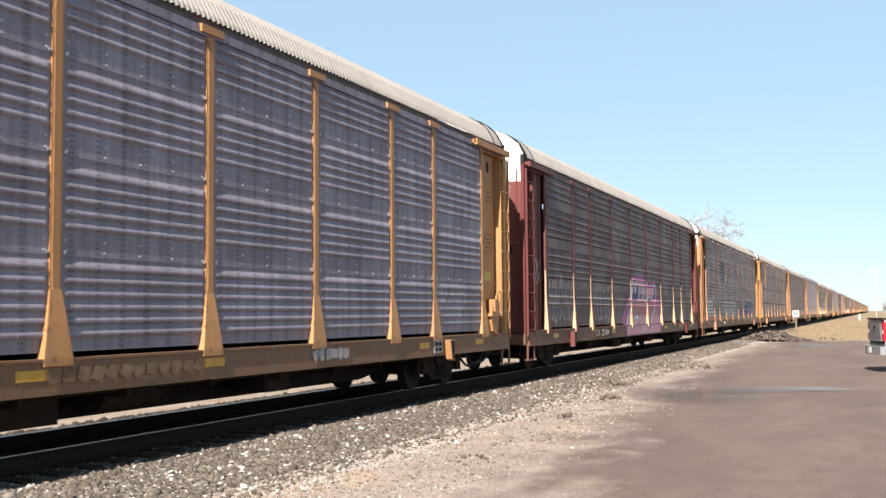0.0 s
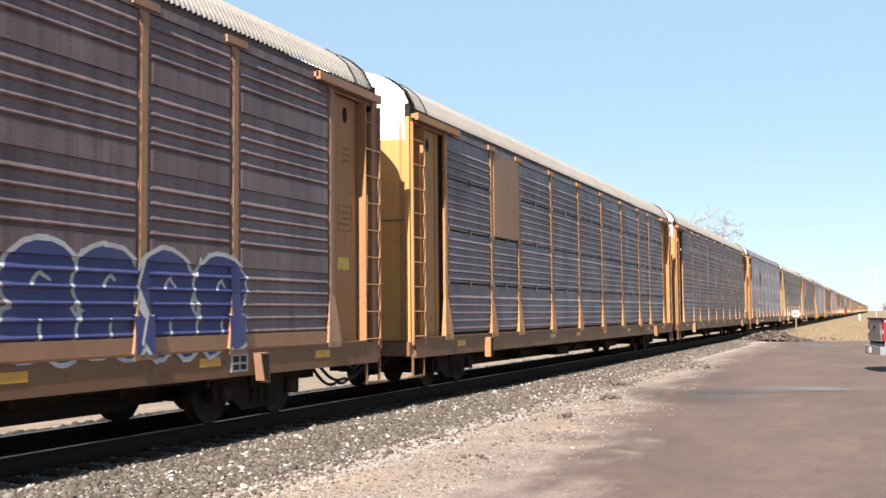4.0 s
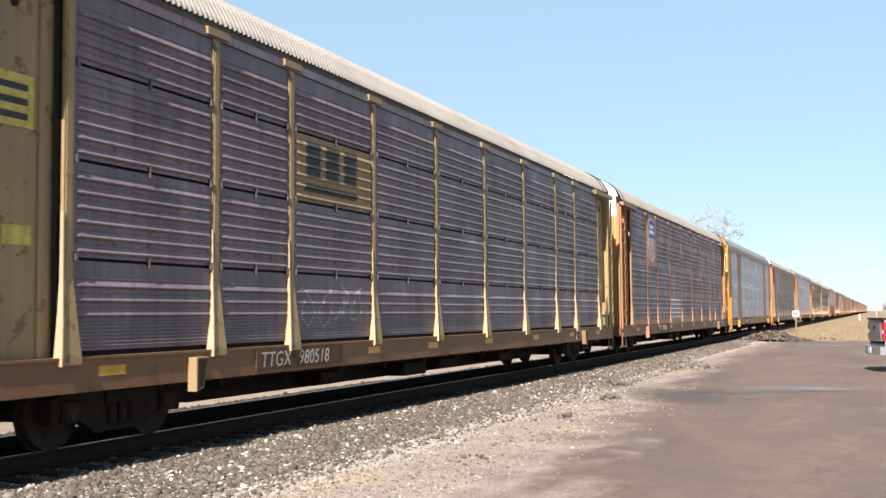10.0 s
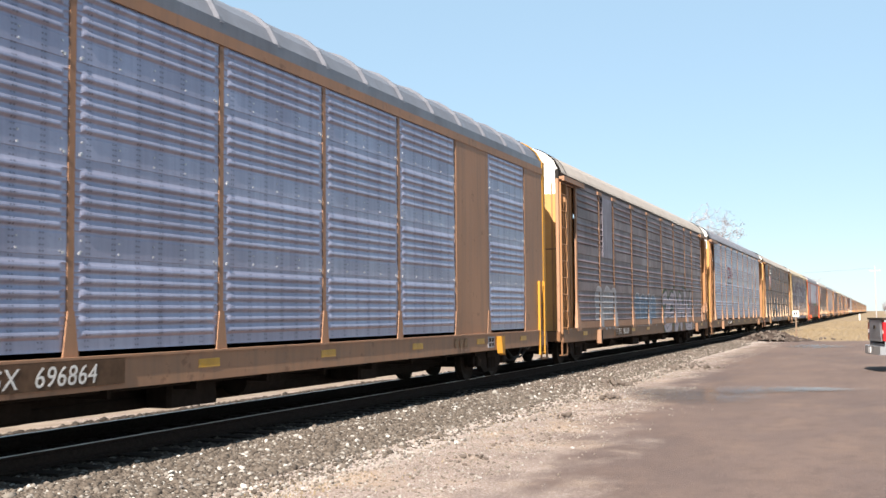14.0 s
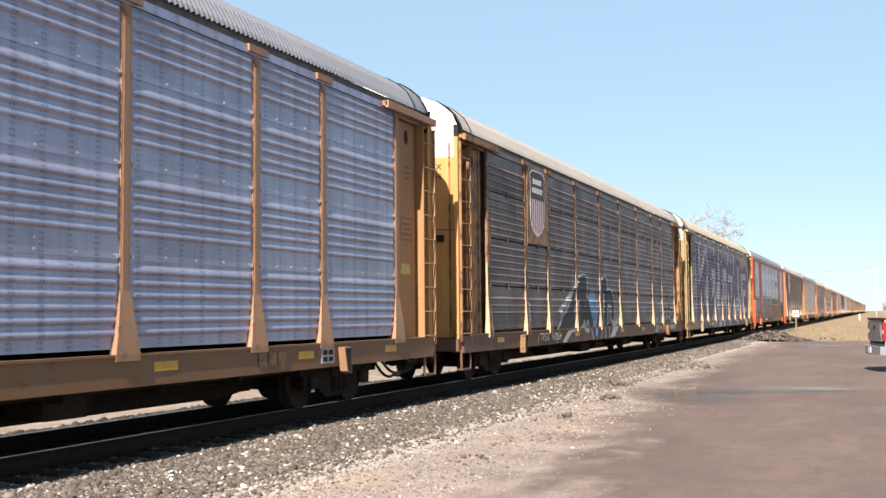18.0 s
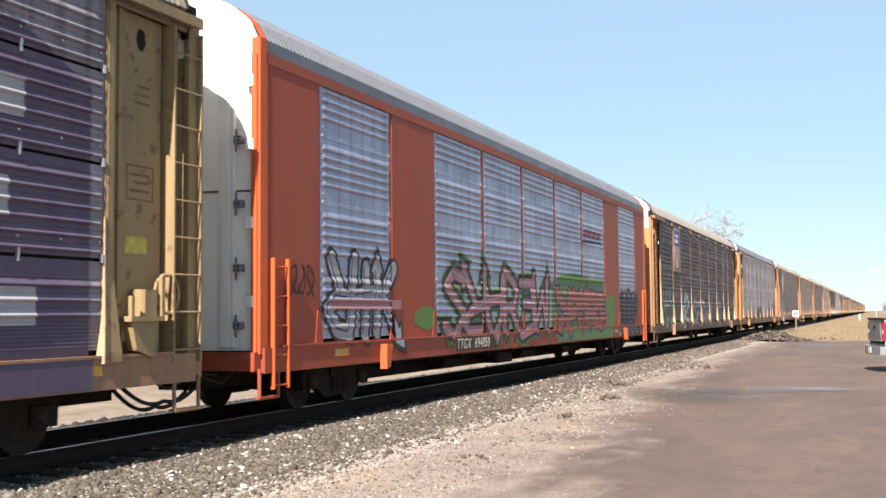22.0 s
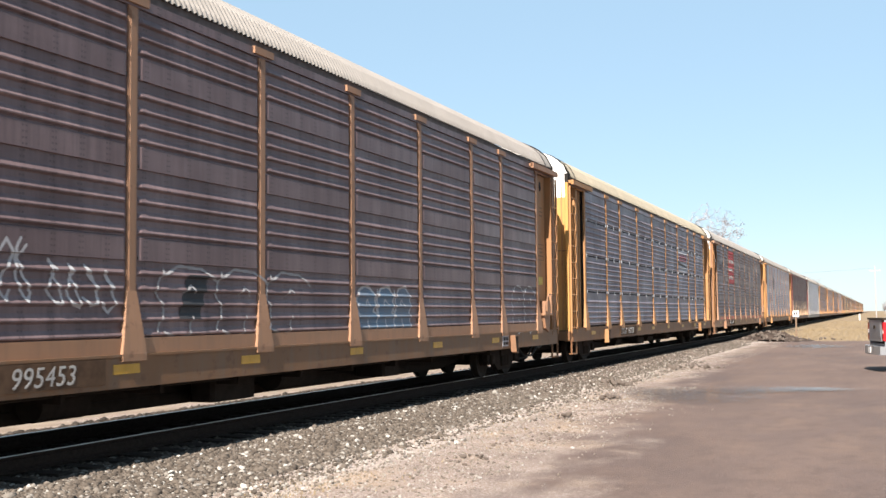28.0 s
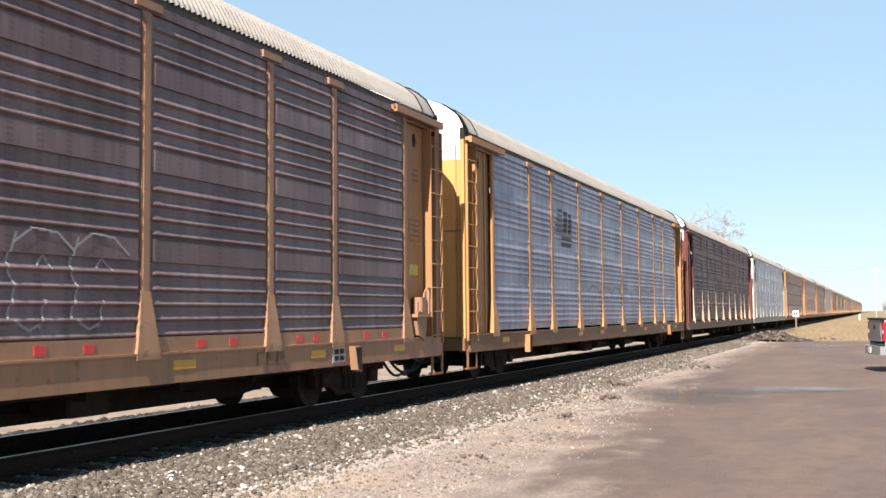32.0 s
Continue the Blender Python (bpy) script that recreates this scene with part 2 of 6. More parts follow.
def ground_material():
    n = Nodes("lot_dirt_and_straw_ground")
    sep = n.add("ShaderNodeSeparateXYZ")
    n.put(sep.inputs[0], n.coord)
    x, y = sep.outputs[0], sep.outputs[1]
    wob = n.ramp(n.noise(0.22, 5), 0.2, 0.8, -0.9, 0.9)
    wob2 = n.ramp(n.noise(1.6, 6, (1, 0.6, 1)), 0.2, 0.8, -1.0, 1.0)
    xw = n.math("ADD", n.math("ADD", x, wob), wob2)
    # the lot: packed grey-brown earth with damp dark sweeps
    sweep = n.noise(0.20, 4, (1.2, 0.42, 1), 0.5)
    lot = n.mix(n.ramp(sweep, 0.34, 0.66), (0.205, 0.152, 0.130), (0.140, 0.106, 0.095))
    lot = n.mix(n.ramp(n.noise(0.9, 7, (1.2, 0.5, 1)), 0.42, 0.70, 0, 0.75), lot, (0.225, 0.162, 0.128))
    lot = n.mix(n.ramp(n.noise(3.2, 8, (1.1, 0.6, 1), 0.65), 0.46, 0.66, 0, 0.6), lot, (0.128, 0.096, 0.083))
    lot = n.mix(n.ramp(n.noise(0.40, 5, (1.1, 0.40, 1), 0.55, shift=(7.0, 2.0, 0.0)), 0.46, 0.68, 0, 0.6), lot, (0.126, 0.096, 0.088))
    lot = n.mix(n.ramp(n.noise(0.30, 6, (1.2, 0.45, 1), 0.6, shift=(1.0, 9.0, 0.0)), 0.52, 0.72, 0, 0.6), lot, (0.235, 0.172, 0.140))
    lot = n.mix(n.ramp(n.noise(20, 4), 0.55, 0.70, 0, 0.45), lot, (0.27, 0.215, 0.18))
    # dirt strip along the track
    strip = n.mix(n.ramp(n.noise(2.2, 7), 0.35, 0.7), (0.345, 0.272, 0.228), (0.215, 0.165, 0.138))
    strip = n.mix(n.ramp(n.noise(0.8, 4), 0.5, 0.68, 0, 0.7), strip, (0.43, 0.32, 0.21))
    strip = n.mix(n.ramp(n.noise(38, 3), 0.54, 0.64, 0, 0.85), strip, (0.66, 0.60, 0.54))
    strip = n.mix(n.ramp(n.noise(90, 2), 0.58, 0.64, 0, 0.7), strip, (0.80, 0.76, 0.70))
    dust = n.ramp(n.math("ABSOLUTE", n.math("ADD", n.math("ADD", x, n.math("MULTIPLY", wob2, 0.3)), n.ramp(y, 8.0, 30.0, 5.65, 6.45))), 0.08, 0.42, 0.8, 0.0)
    strip = n.mix(n.math("MULTIPLY", dust, n.ramp(n.noise(7, 5), 0.35, 0.6)), strip, (0.70, 0.64, 0.58))
    strip = n.mix(n.ramp(n.noise(21, 4, shift=(3.0, 1.0, 0.0)), 0.60, 0.68, 0, 0.6), strip, (0.15, 0.12, 0.10))
    rim = n.math("ADD", n.ramp(y, 9.0, 20.0, 3.0, 4.5), n.ramp(y, 20.0, 45.0, 0.0, 1.0))
    edge = n.ramp(n.math("ADD", xw, rim), -0.7, 0.6)
    near = n.mix(edge, strip, lot)
    # straw
    straw = n.mix(n.ramp(n.noise(0.5, 6), 0.35, 0.7), (0.34, 0.265, 0.165), (0.25, 0.19, 0.112))
    straw = n.mix(n.ramp(n.noise(9, 4), 0.4, 0.7, 0, 0.4), straw, (0.38, 0.30, 0.195))
    far = n.ramp(n.math("ADD", y, n.math("MULTIPLY", wob, 1.0)), GRASS_Y - 1.5, GRASS_Y + 1.0)
    beyond = n.ramp(n.math("ADD", x, wob2), -13.0, -12.4, 1.0, 0.0)
    pale = n.mix(n.ramp(n.noise(1.4, 6), 0.35, 0.7), (0.40, 0.33, 0.255), (0.24, 0.19, 0.14))
    col = n.mix(far, near, straw)
    col = n.mix(beyond, col, n.mix(n.ramp(x, -30.0, -16.0), straw, pale))
    damp = n.math("MULTIPLY", n.ramp(sweep, 0.5, 0.62), edge)
    rough = n.ramp(damp, 0, 1, 0.95, 0.82)
    bump = n.math("ADD", n.noise(14, 6), n.math("MULTIPLY", n.noise(70, 3), 0.5))
    col = n.mix(1.0, col, (0.555, 0.525, 0.52), "MULTIPLY")
    return n.done(col, rough, 0.0, bump, 0.02, 0.2)


def height(x, y):
    """Ground level: the lot is flat, the track bed stands a little higher."""
    bed = max(0.0, 1.0 - max(0.0, abs(x - TRACK_X) - 1.75) / 1.9)
    return 0.075 * bed * bed * (3 - 2 * bed) + 0.02 * noise.noise((x * 0.6, y * 0.6, 0.0)) * (1 if abs(y) < 90 else 0)


xs = sorted({*np.arange(-18, 8.01, 0.35).round(3), *[-3000, -1200, -500, -200, -90, -50, -30, -22, 12, 20, 35, 60, 120, 300, 900, 3000]})
ys = sorted({*np.arange(4, 90.1, 0.8).round(3), *[-1500, -400, -120, -40, -15, -5, 100, 120, 150, 200, 300, 450, 700, 1200, 2200, 4500]})
sheet_rows = [[(float(x), float(y), height(float(x), float(y))) for x in xs] for y in ys]
ground = thing("ground", "packed grey-brown earth lot turning to straw grass", "ground", kind="structure", me=Shape().grid(sheet_rows).mesh("ground", ground_material(), True))


def stone_mesh(name, mat, seed, n=10):
    rnd = random.Random(seed)
    bm = bmesh.new()
    bmesh.ops.create_icosphere(bm, subdivisions=1, radius=1.0)
    for v in bm.verts:
        v.co *= rnd.uniform(0.72, 1.18)
        v.co.z *= 0.7
    me = bpy.data.meshes.new(name)
    bm.to_mesh(me)
    bm.free()
    me.materials.append(mat)
    return me


def island_stone(name, colors, rough=0.85):
    """Loose stones, each of its own grey or brown."""
    n = Nodes(name)
    geo = n.add("ShaderNodeNewGeometry").outputs["Random Per Island"]
    ramp = n.add("ShaderNodeValToRGB")
    ramp.color_ramp.interpolation = "LINEAR"
    while len(ramp.color_ramp.elements) < len(colors):
        ramp.color_ramp.elements.new(0.5)
    for i, (p, c) in enumerate(colors):
        ramp.color_ramp.elements[i].position = p
        ramp.color_ramp.elements[i].color = (*scaled(c, 0.60), 1)
    n.put(ramp.inputs[0], geo)
    v = n.noise(60, 4)
    col = n.mix(n.ramp(v, 0.4, 0.7, 0, 0.4), ramp.outputs[0], (0.12, 0.10, 0.085))
    return n.done(col, rough, 0, v, 0.004, 0.12)


STONE = island_stone("ballast_stone", [(0.0, (0.058, 0.046, 0.037)), (0.3, (0.100, 0.080, 0.064)), (0.6, (0.145, 0.117, 0.094)), (0.88, (0.195, 0.162, 0.133)), (0.955, (0.34, 0.31, 0.275)), (1.0, (0.58, 0.55, 0.50))])


def scatter(name, label, boxes, size, seed, mat, lift=0.35, category="stones", parent=None):
    """Thousands of loose stones in one mesh. boxes: x0, x1, y0, y1, count."""
    rng = np.random.default_rng(seed)
    bm = bmesh.new()
    bmesh.ops.create_icosphere(bm, subdivisions=1, radius=1.0)
    bv = np.array([v.co[:] for v in bm.verts])
    bf = np.array([[v.index for v in f.verts] for f in bm.faces])
    bm.free()
    V, Fc, n = [], [], 0
    for x0, x1, y0, y1, count in boxes:
        x = rng.uniform(x0, x1, count)
        y = y0 + (y1 - y0) * rng.uniform(0, 1, count) ** 1.6
        r = size * np.exp(rng.normal(0, 0.33, count))
        for i in range(count):
            p = bv * rng.uniform(0.68, 1.25, (len(bv), 1)) * np.array([1, 1, 0.72]) * rng.uniform(0.75, 1.25, (1, 3)) * r[i]
            a = rng.uniform(0, 6.28)
            c, s = math.cos(a), math.sin(a)
            V.append(np.c_[p[:, 0] * c - p[:, 1] * s + x[i], p[:, 0] * s + p[:, 1] * c + y[i], p[:, 2] + height(x[i], y[i]) + r[i] * lift])
            Fc.append(bf + n)
            n += len(bv)
    me = bpy.data.meshes.new(name)
    V, Fc = np.concatenate(V), np.concatenate(Fc)
    me.vertices.add(len(V))
    me.vertices.foreach_set("co", V.astype(np.float32).ravel())
    me.loops.add(Fc.size)
    me.polygons.add(len(Fc))
    me.polygons.foreach_set("loop_start", np.arange(0, Fc.size, 3, dtype=np.int32))
    me.loops.foreach_set("vertex_index", Fc.astype(np.int32).ravel())
    me.update(calc_edges=True)
    me.materials.append(mat)
    return thing(name, label, category, me=me, kind="stuff")


scatter("ballast", "grey and tan crushed stone ballast along the track", [(-8.55, -6.2, 7.0, 22, 42000), (-8.5, -6.3, 20, 60, 16000), (-8.4, -6.5, 55, 110, 5000), (-7.0, -5.7, 7, 40, 5200)], 0.0195, 3, STONE)
PEBBLE = island_stone("pale_pebble", [(0.0, (0.15, 0.12, 0.098)), (0.4, (0.26, 0.215, 0.175)), (0.75, (0.42, 0.37, 0.32)), (1.0, (0.55, 0.52, 0.48))])
scatter("pebbles", "small pale pebbles strewn over the dirt strip", [(-6.7, -5.4, 7, 34, 6500), (-5.6, -4.0, 7, 26, 3200), (-4.4, -3.2, 7, 24, 250), (-6.4, -4.6, 30, 66, 1500), (-3.6, 4.0, 20, 45, 12)], 0.013, 5, PEBBLE, 0.25)

# Darker stone colours here carry the shade that lies under the train.
scatter("bed_ballast", "stone ballast between the rails, darkened for the shade under the train", [(-12.3, -8.45, 7, 26, 19000), (-12.0, -8.45, 24, 60, 8000)], 0.024, 9, island_stone("shaded_ballast_stone", [(0.0, (0.018, 0.014, 0.011)), (0.6, (0.04, 0.032, 0.026)), (1.0, (0.075, 0.062, 0.052))]), 0.35)
CRUMB = island_stone("dark_crumb", [(0.0, (0.085, 0.062, 0.050)), (0.5, (0.16, 0.122, 0.099)), (1.0, (0.30, 0.24, 0.20))], 0.95)
scatter("crumbs", "dark crumbs of mud along the dirt strip", [(-6.4, -5.5, 25.0, 27.0, 130), (-5.5, -4.6, 17.2, 18.6, 80), (-5.7, -4.8, 20.8, 22.6, 100), (-5.0, -4.3, 11.9, 13.0, 40), (-6.0, -4.8, 33.6, 35.6, 130), (-5.0, -4.2, 13.6, 16.5, 50), (-5.9, -5.3, 18.5, 20.5, 30)], 0.017, 6, CRUMB, 0.2, "mud crumbs")

# ---------------------------------------------------------------- track
rail_ring = [(-0.07, -0.18), (0.07, -0.18), (0.07, -0.165), (0.012, -0.14), (0.012, -0.045), (0.036, -0.03), (0.036, -0.006), (0.026, 0.0), (-0.026, 0.0), (-0.036, -0.006), (-0.036, -0.03), (-0.012, -0.045), (-0.012, -0.14), (-0.07, -0.165)]
RUST = plain("rusted_rail_steel", (0.026, 0.017, 0.013), 0.85, 0.1, 0.3, 20)
track = thing("railway_track", "rusted steel rails on dark wooden ties in ballast", "railway track", kind="structure")
for side in (-1, 1):
    s = Shape()
    s.v = [(TRACK_X + side * 0.755 + x, y, RAIL + z) for y in (-60.0, 1600.0) for x, z in rail_ring]
    k = len(rail_ring)
    s.f = [(i, (i + 1) % k, k + (i + 1) % k, k + i) for i in range(k)] + [tuple(range(k)), tuple(range(2 * k - 1, k - 1, -1))]
    part("rail", s.mesh("rail", RUST), track)
    h = Shape().box(TRACK_X + side * 0.755 - 0.024, TRACK_X + side * 0.755 + 0.024, -60, 1600, RAIL, RAIL + 0.003)
    part("running_surface", h.mesh("running_surface", MAT["tread"]), track, "worn bright running surface")
tie_me = Shape().box(-1.3, 1.3, -0.11, 0.11, -0.17, 0.0, 0.012).mesh("tie", plain("creosoted_tie", (0.028, 0.021, 0.017), 0.9))
for i in range(170):
    part("tie", tie_me, track, at=pose(TRACK_X, 2.0 + 0.52 * i, RAIL - 0.183))


# ---------------------------------------------------------------- autorack cars
SHEETS = (1.12, 2.13, 3.20, 4.25, 5.08)
POSTS = [2.45 + d for d in (0, 2.75, 4.70, 7.50, 10.33, 13.13, 15.96, 18.76, 20.71, 23.46)]
BAYS_N = [(2.45, 5.15, 1), (5.15, 7.10, 0), (7.10, 9.93, 1), (9.93, 12.76, 1), (12.76, 15.60, 1), (15.60, 18.43, 1), (18.43, 21.26, 1), (21.26, 23.21, 0), (23.21, 25.91, 1)]
BELLY = 0.27                   # underside of the deep centre sill
FACE = 1.47                    # panel plane from the car's middle
ROOF = [(1.455, 5.335), (1.43, 5.42), (1.30, 5.655), (1.10, 5.83), (0.92, 5.94), (0.70, 6.02), (0.35, 6.09), (0.0, 6.11)]


def ribs(kind):
    """The pressed profile of the side sheets from bottom to top: height and depth."""
    rows = []
    for i in range(4):
        z0, z1 = SHEETS[i], SHEETS[i + 1]
        if kind in "ADE":
            if i:
                lap, high = (0.006, 0.235) if kind == "A" else (0.030, 0.265)
                rows += [(z0, 0.004), (z0 + 0.004, lap), (z0 + high, lap), (z0 + high + 0.015, 0.0)]
            else:
                rows += [(z0, 0.006), (z0 + 0.03, 0.003)]
            count, step, z = (5, 0.142, z0 + 0.275) if kind == "A" else (4, 0.178, z0 + 0.300)
            if i == 0 and kind == "E":
                flute = z0 + 0.06
                while flute < z0 + 0.50:
                    rows += [(flute, 0.0), (flute + 0.008, 0.007), (flute + 0.016, 0.007), (flute + 0.032, 0.0)]
                    flute += 0.044
                count, z = 2, z0 + 0.58
            elif i == 0:
                count, z = count + 1, z - step
            for k in range(count):
                if z + 0.09 < z1 - 0.01:
                    if kind == "A":
                        rows += [(z - 0.004, 0.0), (z + 0.008, 0.006), (z + 0.024, 0.021), (z + 0.036, 0.026), (z + 0.052, 0.0265), (z + 0.076, 0.0205), (z + 0.102, 0.008), (z + 0.124, 0.0)]
                    else:
                        rows += [(z - 0.006, 0.0), (z + 0.004, 0.006), (z + 0.016, 0.030), (z + 0.026, 0.037), (z + 0.036, 0.037), (z + 0.092, 0.006), (z + 0.108, 0.0)]
                z += step
            rows += [(z1 - 0.004, 0.0)]
        else:
            # fine flutes at the foot, broad ribs above with fine flutes between
            rows += [(z0, 0.0), (z0 + 0.03, 0.0)]
            z = z0 + 0.035
            while z + 0.16 < z1 - 0.045:
                if i == 0 and kind == "B" and z < z0 + 0.32:
                    rows += [(z, 0.0), (z + 0.008, 0.010), (z + 0.016, 0.010), (z + 0.032, 0.0)]
                    z += 0.040
                else:
                    rows += [(z, 0.0), (z + 0.008, 0.005), (z + 0.018, 0.027), (z + 0.027, 0.032), (z + 0.036, 0.032), (z + 0.084, 0.005), (z + 0.10, 0.0), (z + 0.110, 0.008), (z + 0.116, 0.008), (z + 0.130, 0.0)]
                    z += 0.158
            rows += [(z1 - 0.04, 0.0)]
    return rows


RIBS = {k: ribs(k) for k in "ABCDE"}
RIBS["N"] = RIBS["A"]
RIB_Z = {k: np.array([r[0] for r in v]) for k, v in RIBS.items()}
RIB_D = {k: np.array([r[1] for r in v]) for k, v in RIBS.items()}
made = {}


def shared(key, build):
    if key not in made:
        made[key] = build()
    return made[key]


def panel_mesh(kind, i, width, mat):
    def build():
        rows = [r for r in RIBS[kind] if SHEETS[i] - 1e-6 <= r[0] < SHEETS[i + 1] - 1e-6]
        gap = 0.036 if kind in "BC" and i < 3 else -0.012
        top = SHEETS[i + 1] - gap
        rows = [r for r in rows if r[0] < top - 0.003] + [(top, 0.0)]
        if kind not in "BC" and i > 0:
            rows = [(SHEETS[i] - 0.001, -0.006)] + rows
        s = Shape()
        soft = ((0.0, 0.0), (0.07, 0.0), (0.095, 0.6), (0.13, 1.0), (width - 0.13, 1.0), (width - 0.095, 0.6), (width - 0.07, 0.0), (width, 0.0))
        s.grid([[(FACE + (d * k if d > 0.012 else d), y, z) for y, k in soft] for z, d in rows])
        n = len(s.v)
        s.box(FACE - 0.03, FACE - 0.008, -0.03, width + 0.03, SHEETS[i] + 0.006, top - 0.004)
        return s.mesh("side_panel", mat)
    return shared(("panel", kind, i, round(width, 3), mat.name), build)


def post_mesh(mat, narrow=False):
    """A side post, flared and standing out towards the sill, with its cap under the roof edge."""
    def build():
        w, f, out, top = (0.075, 0.150, 0.095, 1.90) if narrow else (0.085, 0.215, 0.085, 1.78)
        s = Shape().slab([(-w, top), (w, top), (w, 5.14), (-w, 5.14)], FACE - 0.02, FACE + 0.022)
        s.slab([(-w + 0.03, top), (w - 0.03, top), (w - 0.03, 5.05), (-w + 0.03, 5.05)], FACE + 0.022, FACE + 0.030)
        rings = ((0.98, f, out), (1.06, f, out), (1.40, w + (f - w) * 0.5, 0.03 + (out - 0.03) * 0.62), (top, w, 0.030))
        n = len(s.v)
        for z, half, x in rings:
            s.v += [(FACE - 0.02, -half, z), (FACE + x, -half, z), (FACE + x, half, z), (FACE - 0.02, half, z)]
        for k in range(len(rings) - 1):
            for i in range(4):
                a, b = n + 4 * k + i, n + 4 * k + (i + 1) % 4
                s.f.append((a, b, b + 4, a + 4))
        s.f += [(n + 3, n + 2, n + 1, n), (n + 12, n + 13, n + 14, n + 15)]
        s.slab([(-0.25, 5.13), (0.25, 5.13), (0.25, 5.23), (-0.25, 5.23)], FACE - 0.02, FACE + 0.060)
        return s.mesh("post", mat)
    return shared(("post", mat.name, narrow), build)


def foot_mesh(mat):
    """A pale plate on edge that stands out from the foot of a slim post and kicks out over the sill."""
    def build():
        s = Shape()
        rows = ((0.97, 0.112, -0.165), (1.06, 0.112, -0.165), (1.40, 0.085, -0.128), (1.88, 0.046, -0.092), (2.60, 0.036, -0.087))
        for z, x, y in rows:
            s.v += [(FACE, y - 0.008, z), (FACE + x, y - 0.008, z), (FACE + x, y + 0.012, z), (FACE, y + 0.012, z)]
        for k in range(len(rows) - 1):
            for i in range(4):
                a, b = 4 * k + i, 4 * k + (i + 1) % 4
                s.f.append((a, b, b + 4, a + 4))
        s.f += [(3, 2, 1, 0), tuple(range(len(s.v) - 4, len(s.v)))]
        return s.mesh("post_foot", mat)
    return shared(("post_foot", mat.name), build)


def roof_mesh(kind, mat):
    def build():
        section = ROOF + [(-x, z) for x, z in reversed(ROOF[:-1])]
        y0, y1 = (0.95, CAR - 0.95) if kind != "banded" else (0.80, CAR - 0.80)
        rows = []
        if kind == "banded":
            y = y0
            while y < y1 - 0.2:
                for dy, h in ((0.0, 0.035), (0.07, 0.035), (0.075, 0.012), (0.55, 0.0), (1.0, 0.0), (1.44, 0.0)):
                    rows.append((min(y + dy, y1), h))
                y += 1.49
        else:
            y = y0
            while y < y1 - 0.1:
                rows += [(y, 0.0), (y + 0.03, 0.02), (y + 0.06, 0.02), (y + 0.09, 0.0)]
                y += 0.115
        rows.append((y1, 0.0))
        pts = []
        for y, h in rows:
            pts.append([(x * (1 + h / 1.5), y, z + h) for x, z in section])
        s = Shape().grid(pts)
        return s.mesh("roof", mat)
    return shared(("roof", kind, mat.name), build)


def end_skin(z0, z1, mat, name, bulge=0.20, back=0.04, recess=0.0):
    """A slice of the bulging end wall between two heights, cut to the roof's outline."""
    def build():
        half = [(1.44, -9.0), (1.43, 5.3)] + [(min(1.42, x + 0.02), z + 0.015) for x, z in ROOF]

        def width(z):
            if z <= 5.3:
                return 1.44
            for (xa, za), (xb, zb) in zip(half[1:], half[2:]):
                if za <= z <= zb:
                    return xa + (xb - xa) * (z - za) / max(1e-6, zb - za)
            return 0.02
        zs = np.unique(np.r_[np.linspace(z0, min(z1, 5.3), 6), np.linspace(min(z1, 5.3), z1, 12)])
        rows = []
        for z in zs:
            w = width(float(z))
            rows.append([(w * a, 0.80 + recess - bulge * math.cos(a * w / 1.5 * 1.5707), float(z)) for a in np.linspace(-1, 1, 15)])
        s = Shape().grid(rows)
        s.box(-1.36, 1.36, 0.84 + recess, 0.84 + recess + back, z0, min(z1, 5.5))
        return s.mesh(name, mat, True)
    return shared((name, z0, z1, mat.name, bulge, recess), build)


def both(name, key, build, mat, car, label="", ends=(0, 1), smooth=False):
    """A part at the car's leading end, its trailing end, or both."""
    out = []
    for e in ends:
        def make(e=e):
            s = build()
            return (s.flipped(CAR) if e else s).mesh(name, mat, smooth)
        out.append(part(name, shared((name, key, mat.name, e), make), car, label))
    return out


def wheelset_mesh():
    """Two wheels on an axle, turned in one piece, with three-lobed caps."""
    def build():
        half = [(0.0, 0.085), (0.66, 0.085), (0.675, 0.12), (0.675, 0.446), (0.705, 0.446), (0.705, 0.42), (0.82, 0.42), (0.82, 0.36), (0.80, 0.30), (0.80, 0.16), (0.86, 0.12), (0.90, 0.115), (1.10, 0.115), (1.10, 0.10), (1.125, 0.10), (1.125, 0.0)]
        line = [(-x, r) for x, r in reversed(half[1:])] + half
        rows = []
        for x, r in line:
            k = 0.35 if abs(x) > 1.09 and r == 0.10 else 0.0
            rows.append([(x, r * (1 - k + k * math.cos(3 * t)) * math.cos(t), r * (1 - k + k * math.cos(3 * t)) * math.sin(t)) for t in (2 * math.pi * i / 28 for i in range(29))])
        bm = bmesh.new()
        me = Shape().grid(rows).mesh("wheelset", MAT["wheel"])
        bm.from_mesh(me)
        bmesh.ops.remove_doubles(bm, verts=bm.verts, dist=0.0005)
        bmesh.ops.recalc_face_normals(bm, faces=bm.faces)
        bm.to_mesh(me)
        bm.free()
        return me
    return shared("wheelset", build)


